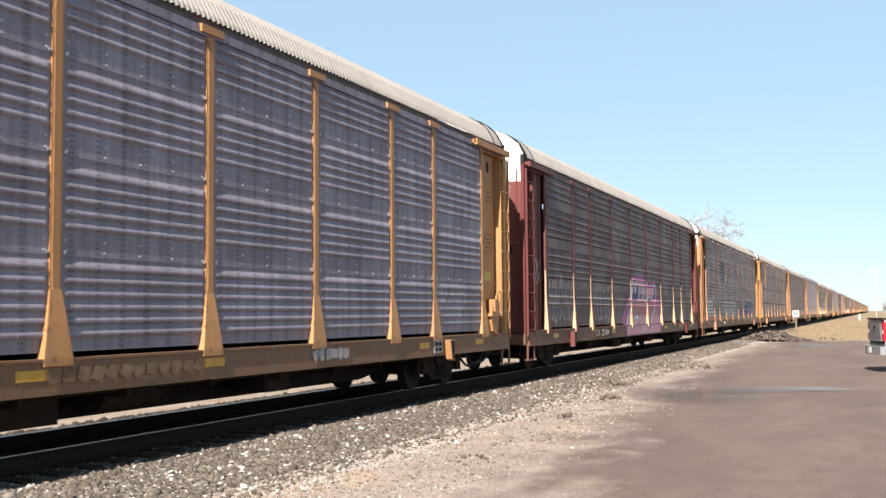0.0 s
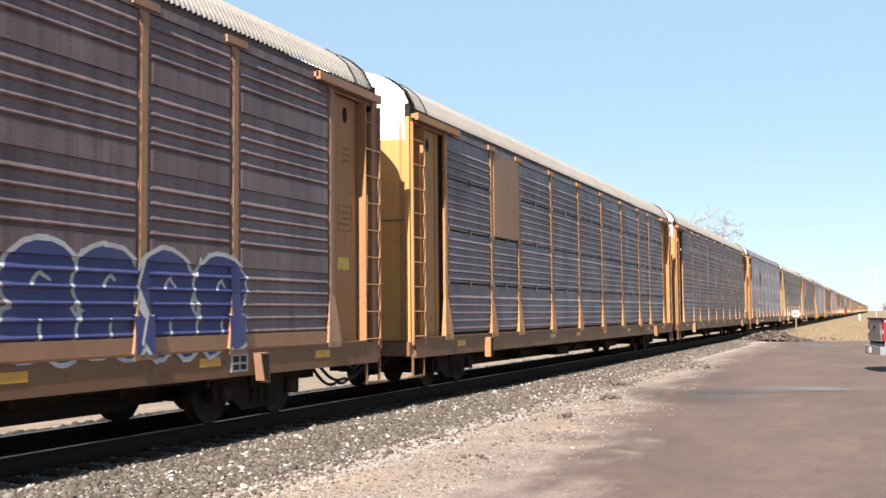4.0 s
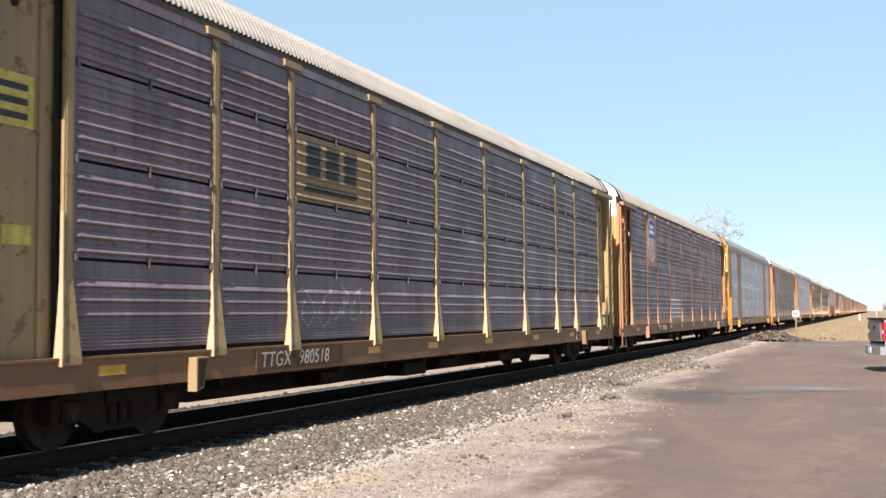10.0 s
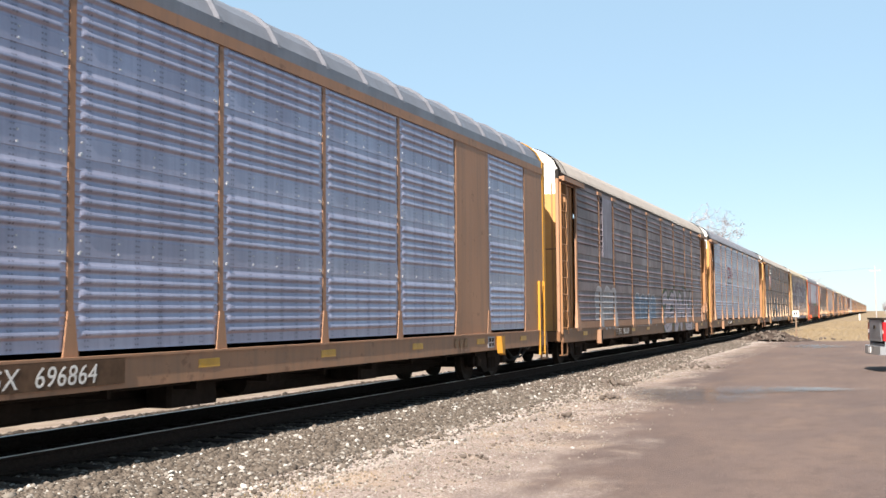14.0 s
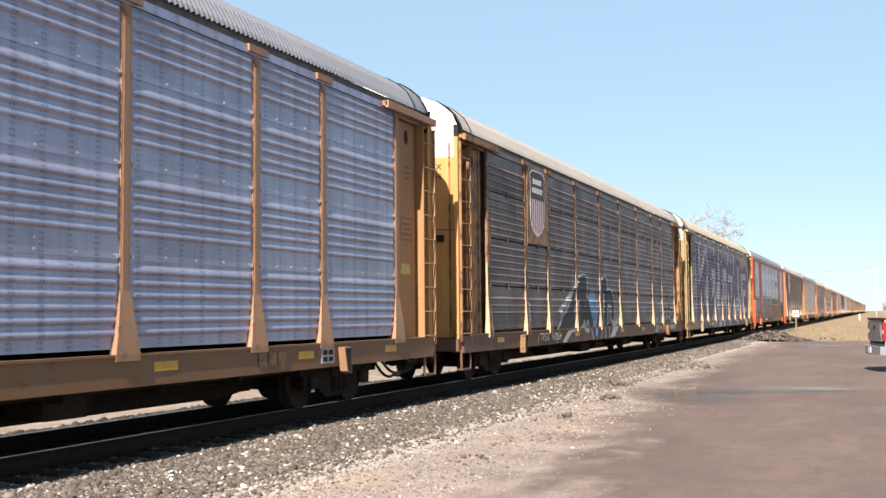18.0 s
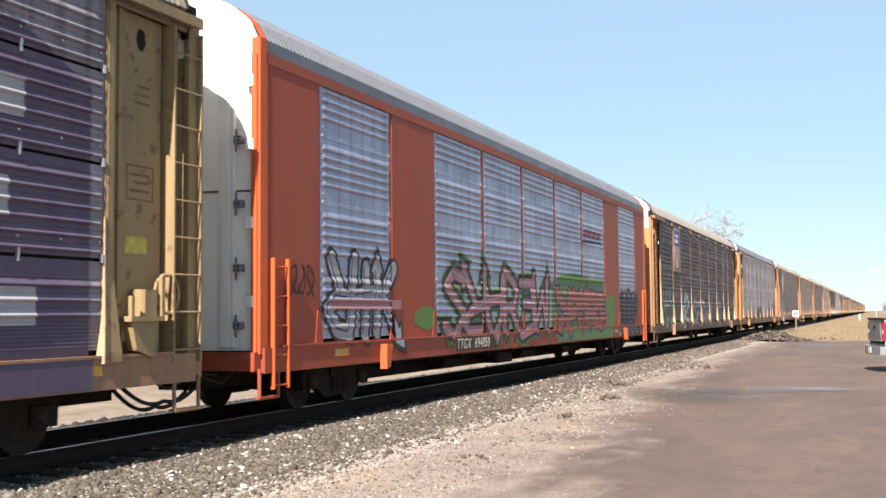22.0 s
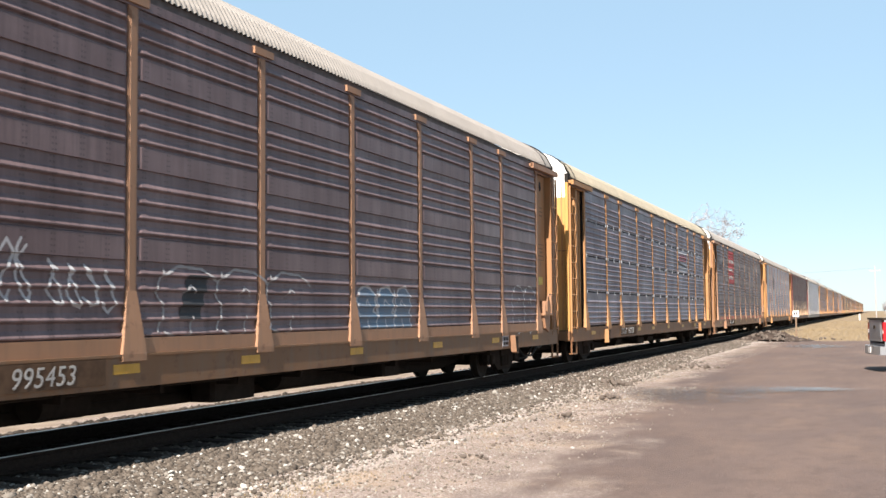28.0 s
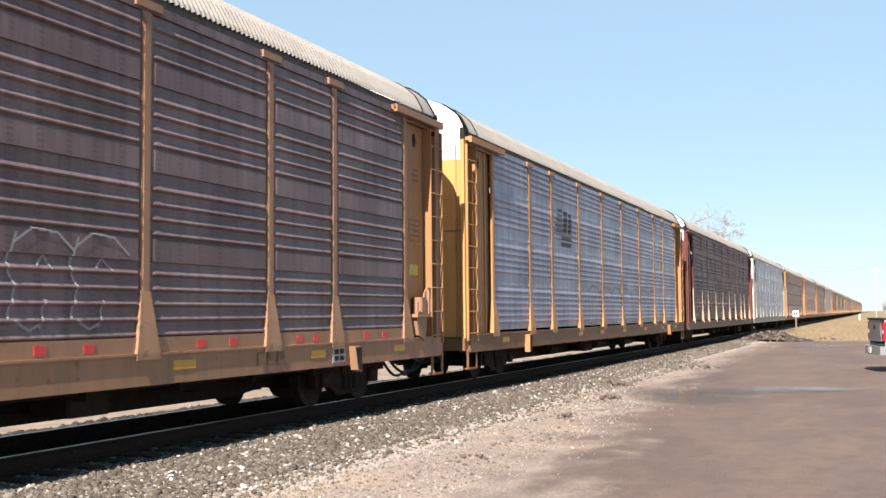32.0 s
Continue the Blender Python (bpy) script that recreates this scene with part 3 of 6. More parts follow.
def side_frame_mesh():
    ring = [(-1.15, 0.30), (-0.95, 0.30), (-0.72, 0.34), (-0.45, 0.16), (0.45, 0.16), (0.72, 0.34), (0.95, 0.30), (1.15, 0.30), (1.17, 0.58), (0.62, 0.72), (-0.62, 0.72), (-1.17, 0.58)]

    def build():
        s = Shape().slab(ring, -0.06, 0.06)
        for k in (-0.18, 0.0, 0.18):
            s.rod((0.065, k, 0.24), (0.065, k, 0.48), 0.065, 10)
        s.box(0.04, 0.10, -0.30, 0.30, 0.48, 0.62)
        s.box(0.05, 0.12, -1.02, -0.72, 0.32, 0.54, 0.03).box(0.05, 0.12, 0.72, 1.02, 0.32, 0.54, 0.03)
        return s.mesh("side_frame", MAT["frame_dark"])
    return shared("side_frame", build)


def bogie(car, u, spin):
    base = part("bogie", shared("bolster", lambda: Shape().box(-1.05, 1.05, -0.22, 0.22, 0.42, 0.66, 0.04).box(-0.55, 0.55, -0.75, -0.68, 0.28, 0.38).box(-0.55, 0.55, 0.68, 0.75, 0.28, 0.38).mesh("bolster", MAT["frame_dark"])), car, at=pose(0, u, 0))
    part("side_frame", side_frame_mesh(), base, at=pose(1.0, 0, 0))
    part("side_frame", side_frame_mesh(), base, at=pose(-1.0, 0, 0, 0, 0, 180))
    for d in (-0.875, 0.875):
        w = part("wheelset", wheelset_mesh(), base, "dark steel wheels on an axle", at=pose(0, d, 0.42))
        spin.append((w, d))


def surface(kind, u, z):
    """How far out the side stands at a place along the car and a height."""
    if z < 1.04:
        return 1.540
    if kind == "N":
        for a, b, p in BAYS_N:
            if a + 0.06 < u < b - 0.06:
                return FACE + (float(np.interp(z, RIB_Z["A"], RIB_D["A"])) if p and z > SHEETS[0] else 0.02)
        return FACE + 0.02
    if u < POSTS[0] - 0.1:
        return 1.385 if u > 1.3 else 1.545
    if u > POSTS[-1] + 0.1:
        return 1.385 if u < CAR - 1.3 else 1.56
    flare = 0.10 + max(0.0, (1.75 - z)) * 0.16
    for p in POSTS:
        if abs(u - p) < flare:
            return FACE + (0.032 if z > 1.78 else 0.034 + 0.075 * (1.78 - max(z, 1.06)))
    return FACE + float(np.interp(z, RIB_Z[kind], RIB_D[kind]))


def spans(polys, z):
    """Where a level line runs inside the outlines."""
    out = []
    for ring in polys:
        cuts = []
        for (ya, za), (yb, zb) in zip(ring, ring[1:] + ring[:1]):
            if (za <= z) != (zb <= z):
                cuts.append(ya + (yb - ya) * (z - za) / (zb - za))
        cuts.sort()
        out += [[a, b] for a, b in zip(cuts[::2], cuts[1::2])]
    out.sort()
    joined = []
    for a, b in out:
        if joined and a <= joined[-1][1] + 1e-4:
            joined[-1][1] = max(joined[-1][1], b)
        else:
            joined.append([a, b])
    return joined


def breaks_along(kind):
    if kind == "N":
        return sorted({a + 0.06 for a, b, p in BAYS_N} | {b - 0.06 for a, b, p in BAYS_N})
    return [p + d for p in POSTS for d in (-0.18, -0.10, 0.10, 0.18)]


def drape(kind, polys, lift=0.004, step=0.014):
    """Paint laid over the ribs and posts of a car's side: outlines along the car and up."""
    s = Shape()
    lo, hi = max(0.69, min(z for r in polys for _, z in r)), max(z for r in polys for _, z in r)
    levels = {lo, hi, *np.arange(lo, hi, step)} | {float(z) for z in RIB_Z[kind] if lo < z < hi} | {h for h in (1.04, *(v + d for v in SHEETS[1:4] for d in (-0.036, 0.0))) if lo < h < hi}
    levels = sorted(levels)
    cuts = breaks_along(kind)
    for z0, z1 in zip(levels, levels[1:]):
        if z1 - z0 < 1e-4:
            continue
        seam = kind in "BC" and any(-0.036 < (z0 + z1) / 2 - h < 0.001 for h in SHEETS[1:4])
        for a, b in spans(polys, (z0 + z1) / 2):
            edges = [a] + [c for c in cuts if a < c < b] + [b]
            for ya, yb in zip(edges, edges[1:]):
                if yb - ya < 1e-4:
                    continue
                ym = (ya + yb) / 2
                if seam and min(abs(ym - p) for p in POSTS) > 0.10:
                    continue
                xa, xb = surface(kind, ym, z0 + 1e-4) + lift, surface(kind, ym, z1 - 1e-4) + lift
                n = len(s.v)
                s.v += [(xa, ya, z0), (xa, yb, z0), (xb, yb, z1), (xb, ya, z1)]
                s.f.append((n, n + 1, n + 2, n + 3))
    return s


def stroke(points, w):
    """A brush line as outlines: one piece for each leg, with blunt round joints."""
    out = []
    for (ya, za), (yb, zb) in zip(points, points[1:]):
        d = math.hypot(yb - ya, zb - za) or 1e-6
        nx, nz = -(zb - za) / d * w / 2, (yb - ya) / d * w / 2
        out.append([(ya + nx, za + nz), (yb + nx, zb + nz), (yb - nx, zb - nz), (ya - nx, za - nz)])
    for y, z in points:
        out.append([(y + w / 2 * math.cos(t), z + w / 2 * math.sin(t)) for t in (k * math.pi / 4 for k in range(8))])
    return out


def rect(u0, u1, z0, z1):
    return [(u0, z0), (u1, z0), (u1, z1), (u0, z1)]


def blob(u, z, w, h, seed, n=16, rough=0.18):
    rnd = random.Random(seed)
    return [(u + w / 2 * math.cos(t) * rnd.uniform(1 - rough, 1 + rough * 0.4), z + h / 2 * math.sin(t) * rnd.uniform(1 - rough, 1 + rough * 0.4)) for t in (2 * math.pi * i / n for i in range(n))]


def painted(car, kind, name, polys, mat, lift=0.004, label=""):
    s = drape(kind, polys, lift)
    if s.f:
        me = s.mesh(name, MAT[mat])
        bm = bmesh.new()
        bm.from_mesh(me)
        bmesh.ops.remove_doubles(bm, verts=bm.verts, dist=0.0015)
        bm.to_mesh(me)
        bm.free()
        part(name, me, car, label)


def lettering(car, text, u, z, size, x, mat, name="reporting_mark", slant=0.0):
    """Stencilled words along the sill, each a part of its own."""
    for word in text.split():
        cu = bpy.data.curves.new(name, "FONT")
        cu.body, cu.size, cu.extrude, cu.shear, cu.space_character = word, size * 1.38, 0.0008, slant, 1.06
        ob = bpy.data.objects.new(name, cu)
        me = bpy.data.meshes.new_from_object(ob)
        bpy.data.objects.remove(ob)
        bpy.data.curves.remove(cu)
        me.name = name
        me.materials.clear()
        me.materials.append(MAT[mat])
        part(name, me, car, at=pose(x, u, z, 90, 0, 90))
        u += max(v.co.x for v in me.vertices) + size * 0.9


def door_text(car, text, z, mat, size=0.165):
    """Stencilled characters on the end door, turned with its bulge."""
    cu = bpy.data.curves.new("door_number", "FONT")
    cu.body, cu.size, cu.extrude, cu.align_x = text, size, 0.0008, "RIGHT"
    ob = bpy.data.objects.new("door_number", cu)
    me = bpy.data.meshes.new_from_object(ob)
    bpy.data.objects.remove(ob)
    bpy.data.curves.remove(cu)
    me.name = "door_number"
    me.materials.clear()
    me.materials.append(MAT[mat])
    part("door_number", me, car, at=pose(1.10, 0.705, z, 90, 0, 9.5))


def rivets(kind, mat):
    def build():
        s = Shape()
        bays = [(a, b) for a, b, p in BAYS_N if p] if kind == "N" else list(zip(POSTS, POSTS[1:]))
        for a, b in bays:
            for z in SHEETS[1:4]:
                for k in range(5):
                    u = a + 0.16 + (b - a - 0.32) * k / 4
                    for h in (0.045, 0.165):
                        s.box(FACE + 0.001, FACE + 0.015, u - 0.012, u + 0.012, z + h, z + h + 0.022)
                for u in (a + 0.115, b - 0.14):
                    s.box(FACE + 0.001, FACE + 0.024, u, u + 0.028, z + 0.02, z + 0.055)
        return s.mesh("bolts", mat)
    return shared(("rivets", kind, mat.name), build)


def autorack(spec, spin):
    """One covered car carrier. spec: kind, body, panel, roof and the details that set it apart."""
    kind, body, panel = spec["kind"], MAT[spec["body"]], MAT[spec["panel"]]
    detail = spec.get("detail", True)
    car = thing("autorack_car", spec["label"], "railway car", "cars of the train")
    sill_mat = MAT[spec.get("sill", spec["body"])]
    end_mat = MAT[spec.get("end", "door_end")]
    # sides
    if kind == "N":
        for a, b, p in BAYS_N:
            if p:
                for i in range(4):
                    part("side_panel", panel_mesh("N", i, b - a - 0.12, panel), car, at=pose(0, a + 0.06, 0))
            else:
                part("solid_panel", shared(("solid", body.name, b - a), lambda: Shape().box(FACE - 0.02, FACE + 0.02, 0, b - a, 1.0, 5.08, 0.01).mesh("solid_panel", body)), car, "plain painted steel side panel", at=pose(0, a, 0))
            for q in (a,) if a < 23 else (a, b):
                part("post", shared(("post_n", body.name), lambda: Shape().slab([(-0.05, 1.04), (0.05, 1.04), (0.05, 5.12), (-0.05, 5.12)], FACE - 0.02, FACE + 0.012).slab([(-0.13, 1.0), (0.13, 1.0), (0.05, 1.55), (-0.05, 1.55)], FACE + 0.012, FACE + 0.030).mesh("post", body)), car, at=pose(0, q, 0))
        for e in (0, 1):
            lad = both("ladder", "n", lambda: Shape().box(1.50, 1.56, 1.02, 1.06, 0.45, 2.3).box(1.50, 1.56, 1.42, 1.46, 0.45, 2.3), MAT[spec.get("edge", spec["body"])], car, ends=(e,))[0]
            rung = shared(("rung_n", body.name, e), lambda: (Shape().rod((1.53, 1.04, 0), (1.53, 1.44, 0), 0.014, 6).flipped(CAR) if e else Shape().rod((1.53, 1.04, 0), (1.53, 1.44, 0), 0.014, 6)).mesh("rung", MAT[spec.get("edge", spec["body"])]))
            for k in range(5):
                part("rung", rung, lad, at=pose(0, 0, 0.5 + 0.42 * k))
        for e in (0, 1):
            both("corner_post", "n", lambda: Shape().box(1.36, 1.50, 0.72, 0.95, 0.95, 5.4, 0.02), MAT[spec.get("edge", spec["body"])], car, ends=(e,))
            for z in (1.6, 2.7, 3.8, 4.7):
                both("hinge", z, lambda: Shape().box(1.30, 1.42, 0.66, 0.73, z, z + 0.16, 0.015), MAT["white"], car, ends=(e,))
        both("roof_rim", "n", lambda: Shape().grid([[(x * 1.012, y, z + 0.018) for x, z in ROOF + [(-x, z) for x, z in reversed(ROOF[:-1])]] for y in (0.78, 1.0)]), MAT[spec.get("edge", spec["body"])], car, "bright painted rim at the roof's end")
        both("end_panel", "n", lambda: Shape().box(FACE - 0.05, FACE + 0.018, 0.95, 2.45, 1.0, 5.08, 0.015), body, car)
        part("top_rail", shared(("toprail", body.name), lambda: Shape().box(1.40, FACE + 0.03, 0.9, CAR - 0.9, 5.06, 5.22, 0.01).mesh("top_rail", body)), car)
        part("eave", shared("eave", lambda: Shape().box(1.38, FACE + 0.012, 0.95, CAR - 0.95, 5.22, 5.40, 0.01).mesh("eave", MAT["roof_steel"])), car, "grey steel strip under the roof edge")
        both("door_column", "n", lambda: Shape().box(0.86, 1.12, 0.655, 0.72, 1.05, 4.72, 0.01).box(0.93, 1.05, 0.64, 0.66, 1.05, 4.72), MAT["white"], car, "white latch column on the end door")
        for z in (1.3, 2.1, 3.0, 3.9):
            both("latch", z, lambda: Shape().box(1.12, 1.26, 0.62, 0.74, z, z + 0.10, 0.02).rod((1.18, 0.62, z - 0.12), (1.18, 0.62, z + 0.2), 0.018, 6), MAT["galv_old"], car)
    else:
        for a, b in zip(POSTS, POSTS[1:]):
            for k in range(4):
                part("side_panel", panel_mesh(kind, k, b - a - 0.06, panel), car, at=pose(0, a + 0.03, 0))
            if spec.get("kick"):
                part("kick_plate", shared(("kick", body.name, round(b - a, 2)), lambda: Shape().box(FACE - 0.01, FACE + 0.045, 0.14, b - a - 0.14, 1.05, 1.24, 0.01).mesh("kick_plate", body)), car, at=pose(0, a, 0))
            if spec.get("tape"):
                for u in (0.36, 0.62):
                    part("kick_reflector", shared(("tape", spec["tape"]), lambda: Shape().box(FACE + 0.045, FACE + 0.050, 0, 0.17, 1.09, 1.19).mesh("kick_reflector", MAT[spec["tape"]])), car, at=pose(0, a + (b - a) * u, 0))
        for p in POSTS:
            post = part("post", post_mesh(body, spec.get("narrow", False)), car, at=pose(0, p, 0))
            if spec.get("narrow"):
                part("post_foot", foot_mesh(MAT["foot"]), post, "pale plate at the post's foot")
        # open end bays with their ladders
        bay = MAT["end_bay"] if spec["body"] == "tan" else body
        both("end_panel", "lead", lambda: Shape().box(1.34, 1.38, 1.28, 2.52, 1.0, 5.14), bay, car, ends=(0,))
        both("end_panel", "trail", lambda: Shape().box(1.34, 1.38, 1.36, 2.52, 1.0, 5.14), bay, car, ends=(1,))
        # The plate's dark colour stands in for the shade inside the gap.
        both("slot_back", "a", lambda: Shape().box(1.10, 1.14, 0.88, 1.50, 1.0, 5.14), MAT["stencil_gap_dark"], car, "plate behind the gap beside the ladder, coloured dark for its shade", ends=(1,))
        for z in (1.5, 2.3, 3.2, 4.1, 4.8):
            both("door_hinge", z, lambda: Shape().box(1.20, 1.36, 1.305, 1.355, z, z + 0.16, 0.01), MAT["clip_dark"], car, ends=(1,))
        both("end_rib", "a", lambda: Shape().box(1.36, 1.41, 2.10, 2.18, 1.02, 5.10, 0.01), bay, car)
        both("top_bracket", "a", lambda: Shape().box(1.38, 1.60, 0.80, 3.0, 5.15, 5.23, 0.02).box(1.38, 1.46, 0.82, 2.9, 5.06, 5.15).box(1.54, 1.61, 0.80, 3.0, 5.11, 5.24), body, car)
        for e in (0, 1):
            lad = both("ladder", "a", lambda: Shape().box(1.24, 1.28, 0.74, 1.26, 0.92, 5.06).box(1.24, 1.54, 1.26, 1.29, 0.92, 5.06).box(1.49, 1.54, 0.70, 0.74, 0.92, 5.06), bay, car, ends=(e,))[0]
            rung = shared(("rung", bay.name, e), lambda: (Shape().rod((1.535, 0.74, 0), (1.535, 1.28, 0), 0.013, 6).flipped(CAR) if e else Shape().rod((1.535, 0.74, 0), (1.535, 1.28, 0), 0.013, 6)).mesh("rung", bay))
            for k in range(9):
                part("rung", rung, lad, at=pose(0, 0, 1.08 + 0.457 * k))
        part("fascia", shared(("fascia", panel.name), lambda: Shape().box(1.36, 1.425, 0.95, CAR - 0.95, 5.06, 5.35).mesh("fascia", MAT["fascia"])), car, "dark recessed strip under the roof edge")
        part("top_chord", shared(("chord", panel.name), lambda: Shape().prism([(1.40, 0.95), (FACE + 0.028, 0.95), (FACE + 0.028, CAR - 0.95), (1.40, CAR - 0.95)], 5.10, 5.215).mesh("top_chord", panel)), car, "grey steel rail along the top of the side")
        both("wall_opening", "w", lambda: Shape().slab([(1.66, 4.74), (1.72, 4.64), (1.80, 4.66), (1.84, 4.78), (1.80, 4.90), (1.70, 4.90)], 1.372, 1.384), MAT["black"], car, "black opening in the end bay")
        both("data_frame", "w", lambda: Shape().slab([(1.50, 2.85), (2.0, 2.85), (2.0, 2.87), (1.50, 2.87)], 1.380, 1.384).slab([(1.50, 3.25), (2.0, 3.25), (2.0, 3.27), (1.50, 3.27)], 1.380, 1.384).slab([(1.50, 2.87), (1.515, 2.87), (1.515, 3.25), (1.50, 3.25)], 1.380, 1.384).slab([(1.985, 2.87), (2.0, 2.87), (2.0, 3.25), (1.985, 3.25)], 1.380, 1.384), MAT["ink_white" if spec["body"] == "maroon" else "stain"], car, "faint stencilled box", ends=(1,))
        if detail:
            ink = MAT["ink_white" if spec["body"] == "maroon" else "stain"]
            for z, wide in ((3.14, 0.36), (3.05, 0.29), (2.95, 0.36), (4.20, 0.23), (4.10, 0.28), (4.0, 0.28)):
                both("print_line", z, lambda: Shape().box(1.380, 1.383, 1.58, 1.58 + wide, z, z + 0.03), ink, car, "faded line of small print", ends=(1,))
        both("placard", "w", lambda: Shape().box(1.380, 1.386, 1.62, 2.02, 2.22, 2.42), MAT["placard"], car, "dirty yellow warning placard", ends=(1,) if spec["body"] != "cream" else (0, 1))
        if spec.get("brake"):
            def platform():
                s = Shape().box(1.36, 1.62, 26.15, 26.75, 1.43, 1.49).box(1.40, 1.60, 26.38, 26.66, 1.49, 1.80, 0.03).slab([(26.3, 1.10), (26.62, 1.0), (26.70, 1.43), (26.2, 1.43)], 1.44, 1.58).box(1.57, 1.62, 26.15, 26.20, 1.49, 1.72).box(1.57, 1.62, 26.70, 26.76, 1.49, 1.95)
                s.slab([(26.2, 1.20), (26.75, 1.20), (26.75, 1.45), (26.2, 1.45)], 1.40, 1.44)
                for t in range(10):
                    a, b = t * 0.6283, (t + 1) * 0.6283
                    s.rod((1.50, 26.95 + 0.24 * math.cos(a), 1.75 + 0.24 * math.sin(a)), (1.50, 26.95 + 0.24 * math.cos(b), 1.75 + 0.24 * math.sin(b)), 0.022, 6)
                    if t % 3 == 0:
                        s.rod((1.47, 26.95, 1.75), (1.50, 26.95 + 0.24 * math.cos(a), 1.75 + 0.24 * math.sin(a)), 0.014, 5)
                return s
            part("brake_platform", shared(("brake", body.name), lambda: platform().mesh("brake_platform", body)), car, "hand brake wheel and step platform")
    part("far_side", shared(("far", panel.name), lambda: Shape().box(-1.50, -1.43, 0.9, CAR - 0.9, 1.0, 5.17).mesh("far_side", panel)), car)
    tagged(part("bolts", rivets(kind, MAT["bolt" if spec["panel"].startswith("galv") else "clip_dark"]), car), kind="stuff")
    if kind in "BC":
        def clips():
            s = Shape()
            for a, b in zip(POSTS, POSTS[1:]):
                for z in SHEETS[1:4]:
                    s.box(FACE, FACE + 0.034, (a + b) / 2 - 0.012, (a + b) / 2 + 0.012, z - 0.08, z + 0.06)
                    for u in (a + 0.10, b - 0.14):
                        s.box(FACE, FACE + 0.04, u, u + 0.04, z - 0.05, z + 0.04)
            return s
        clip = MAT["bolt" if spec.get("clip") else "clip_dark"]
        tagged(part("seam_hardware", shared(("clips", clip.name), lambda: clips().mesh("seam_hardware", clip)), car), kind="stuff")
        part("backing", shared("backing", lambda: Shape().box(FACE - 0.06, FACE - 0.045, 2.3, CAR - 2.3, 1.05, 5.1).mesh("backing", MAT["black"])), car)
    # roof and ends
    part("roof", roof_mesh(spec.get("roofkind", "ribbed"), MAT[spec.get("roof", "roof")]), car)
    hood = MAT[spec.get("hood", "white")]
    for e in (0, 1):
        turn = pose(0, 0, 0) if e == 0 else pose(0, CAR, 0, 0, 0, 180)
        part("end_door", end_skin(0.98, 4.75, end_mat, "end_door"), car, at=turn)
        part("end_hood", end_skin(4.75, 6.08, hood, "end_hood"), car, at=turn)
    if kind != "N":
        both("roof_lip", "l", lambda: Shape().pipe([(x + 0.02, 0.93, z + 0.02) for x, z in ROOF], 0.022, 5), MAT["black"], car, "black weather strip at the roof's end")
        both("roof_cap", "l", lambda: Shape().grid([[(x * 1.007, y, z + 0.012 + h) for x, z in ROOF + [(-x, z) for x, z in reversed(ROOF[:-1])]] for y, h in ((0.95, 0.0), (0.96, 0.010), (1.50, 0.010), (1.51, 0.0))]), MAT[spec.get("roof", "roof")], car, "smooth grey plate at the roof's end")
        both("roof_seam", "l", lambda: Shape().pipe([(x * 1.008 + 0.006, 1.515, z + 0.022) for x, z in ROOF], 0.013, 5), MAT["black"], car)
        both("corner_notch", "l", lambda: Shape().box(1.36, 1.46, 0.74, 0.94, 4.98, 5.42), MAT["black"], car)
    for sx in (-1.47, 1.38):
        both("end_frame", sx, lambda: Shape().box(sx, sx + 0.09, 0.68, 0.90, 0.98, 5.16, 0.01), end_mat if kind in "ABC" else MAT[spec.get("edge", spec["body"])], car)
    # underframe
    part("side_sill", shared(("sill", sill_mat.name), lambda: Shape().box(1.28, 1.53, 0.80, CAR - 0.80, 0.68, 1.03, 0.02).box(1.42, 1.55, 1.3, CAR - 1.3, 1.03, 1.06).mesh("side_sill", sill_mat)), car)
    part("side_sill", shared(("sill2", sill_mat.name), lambda: Shape().box(-1.53, -1.28, 0.80, CAR - 0.80, 0.68, 1.03, 0.02).mesh("side_sill", sill_mat)), car)
    part("deck", shared("deck", lambda: Shape().box(-1.40, 1.40, 0.62, CAR - 0.62, 0.90, 1.0).mesh("deck", MAT["frame_dark"])), car)
    def spine():
        s = Shape().box(-0.33, 0.33, 0.9, CAR - 0.9, 0.42, 0.90, 0.02).slab([(5.0, 0.42), (6.2, BELLY), (CAR - 6.2, BELLY), (CAR - 5.0, 0.42)], -0.36, 0.36)
        for k in range(11):
            u = 5.6 + k * 1.72
            s.slab([(u, 0.55), (u + 0.06, 0.55), (u + 0.06, 0.9), (u, 0.9)], -1.30, 1.30)
        s.box(0.55, 0.95, 12.4, 13.5, 0.30, 0.80, 0.05).rod((0.75, 14.2, 0.55), (0.75, 15.3, 0.55), 0.22, 12).rod((0.62, 9.3, 0.50), (0.62, 10.1, 0.50), 0.20, 12).box(0.5, 1.1, 17.6, 18.3, 0.36, 0.7, 0.04)
        s.rod((0.6, 6.0, 0.60), (0.6, 22.0, 0.60), 0.02, 5).rod((1.18, 4.6, 0.64), (1.18, 23.6, 0.64), 0.03, 5)
        return s
    part("centre_sill", shared("spine", lambda: spine().mesh("centre_sill", MAT["frame_dark"])), car)
    both("end_sill", "s", lambda: Shape().box(-1.42, 1.48, 0.60, 0.86, 0.72, 0.98, 0.02), body if kind == "N" else sill_mat, car)
    both("coupler", "c", lambda: Shape().box(-0.09, 0.09, 0.12, 0.95, 0.74, 0.93, 0.02).box(-0.16, 0.16, 0.02, 0.26, 0.70, 0.97, 0.05), MAT["frame_dark"], car)
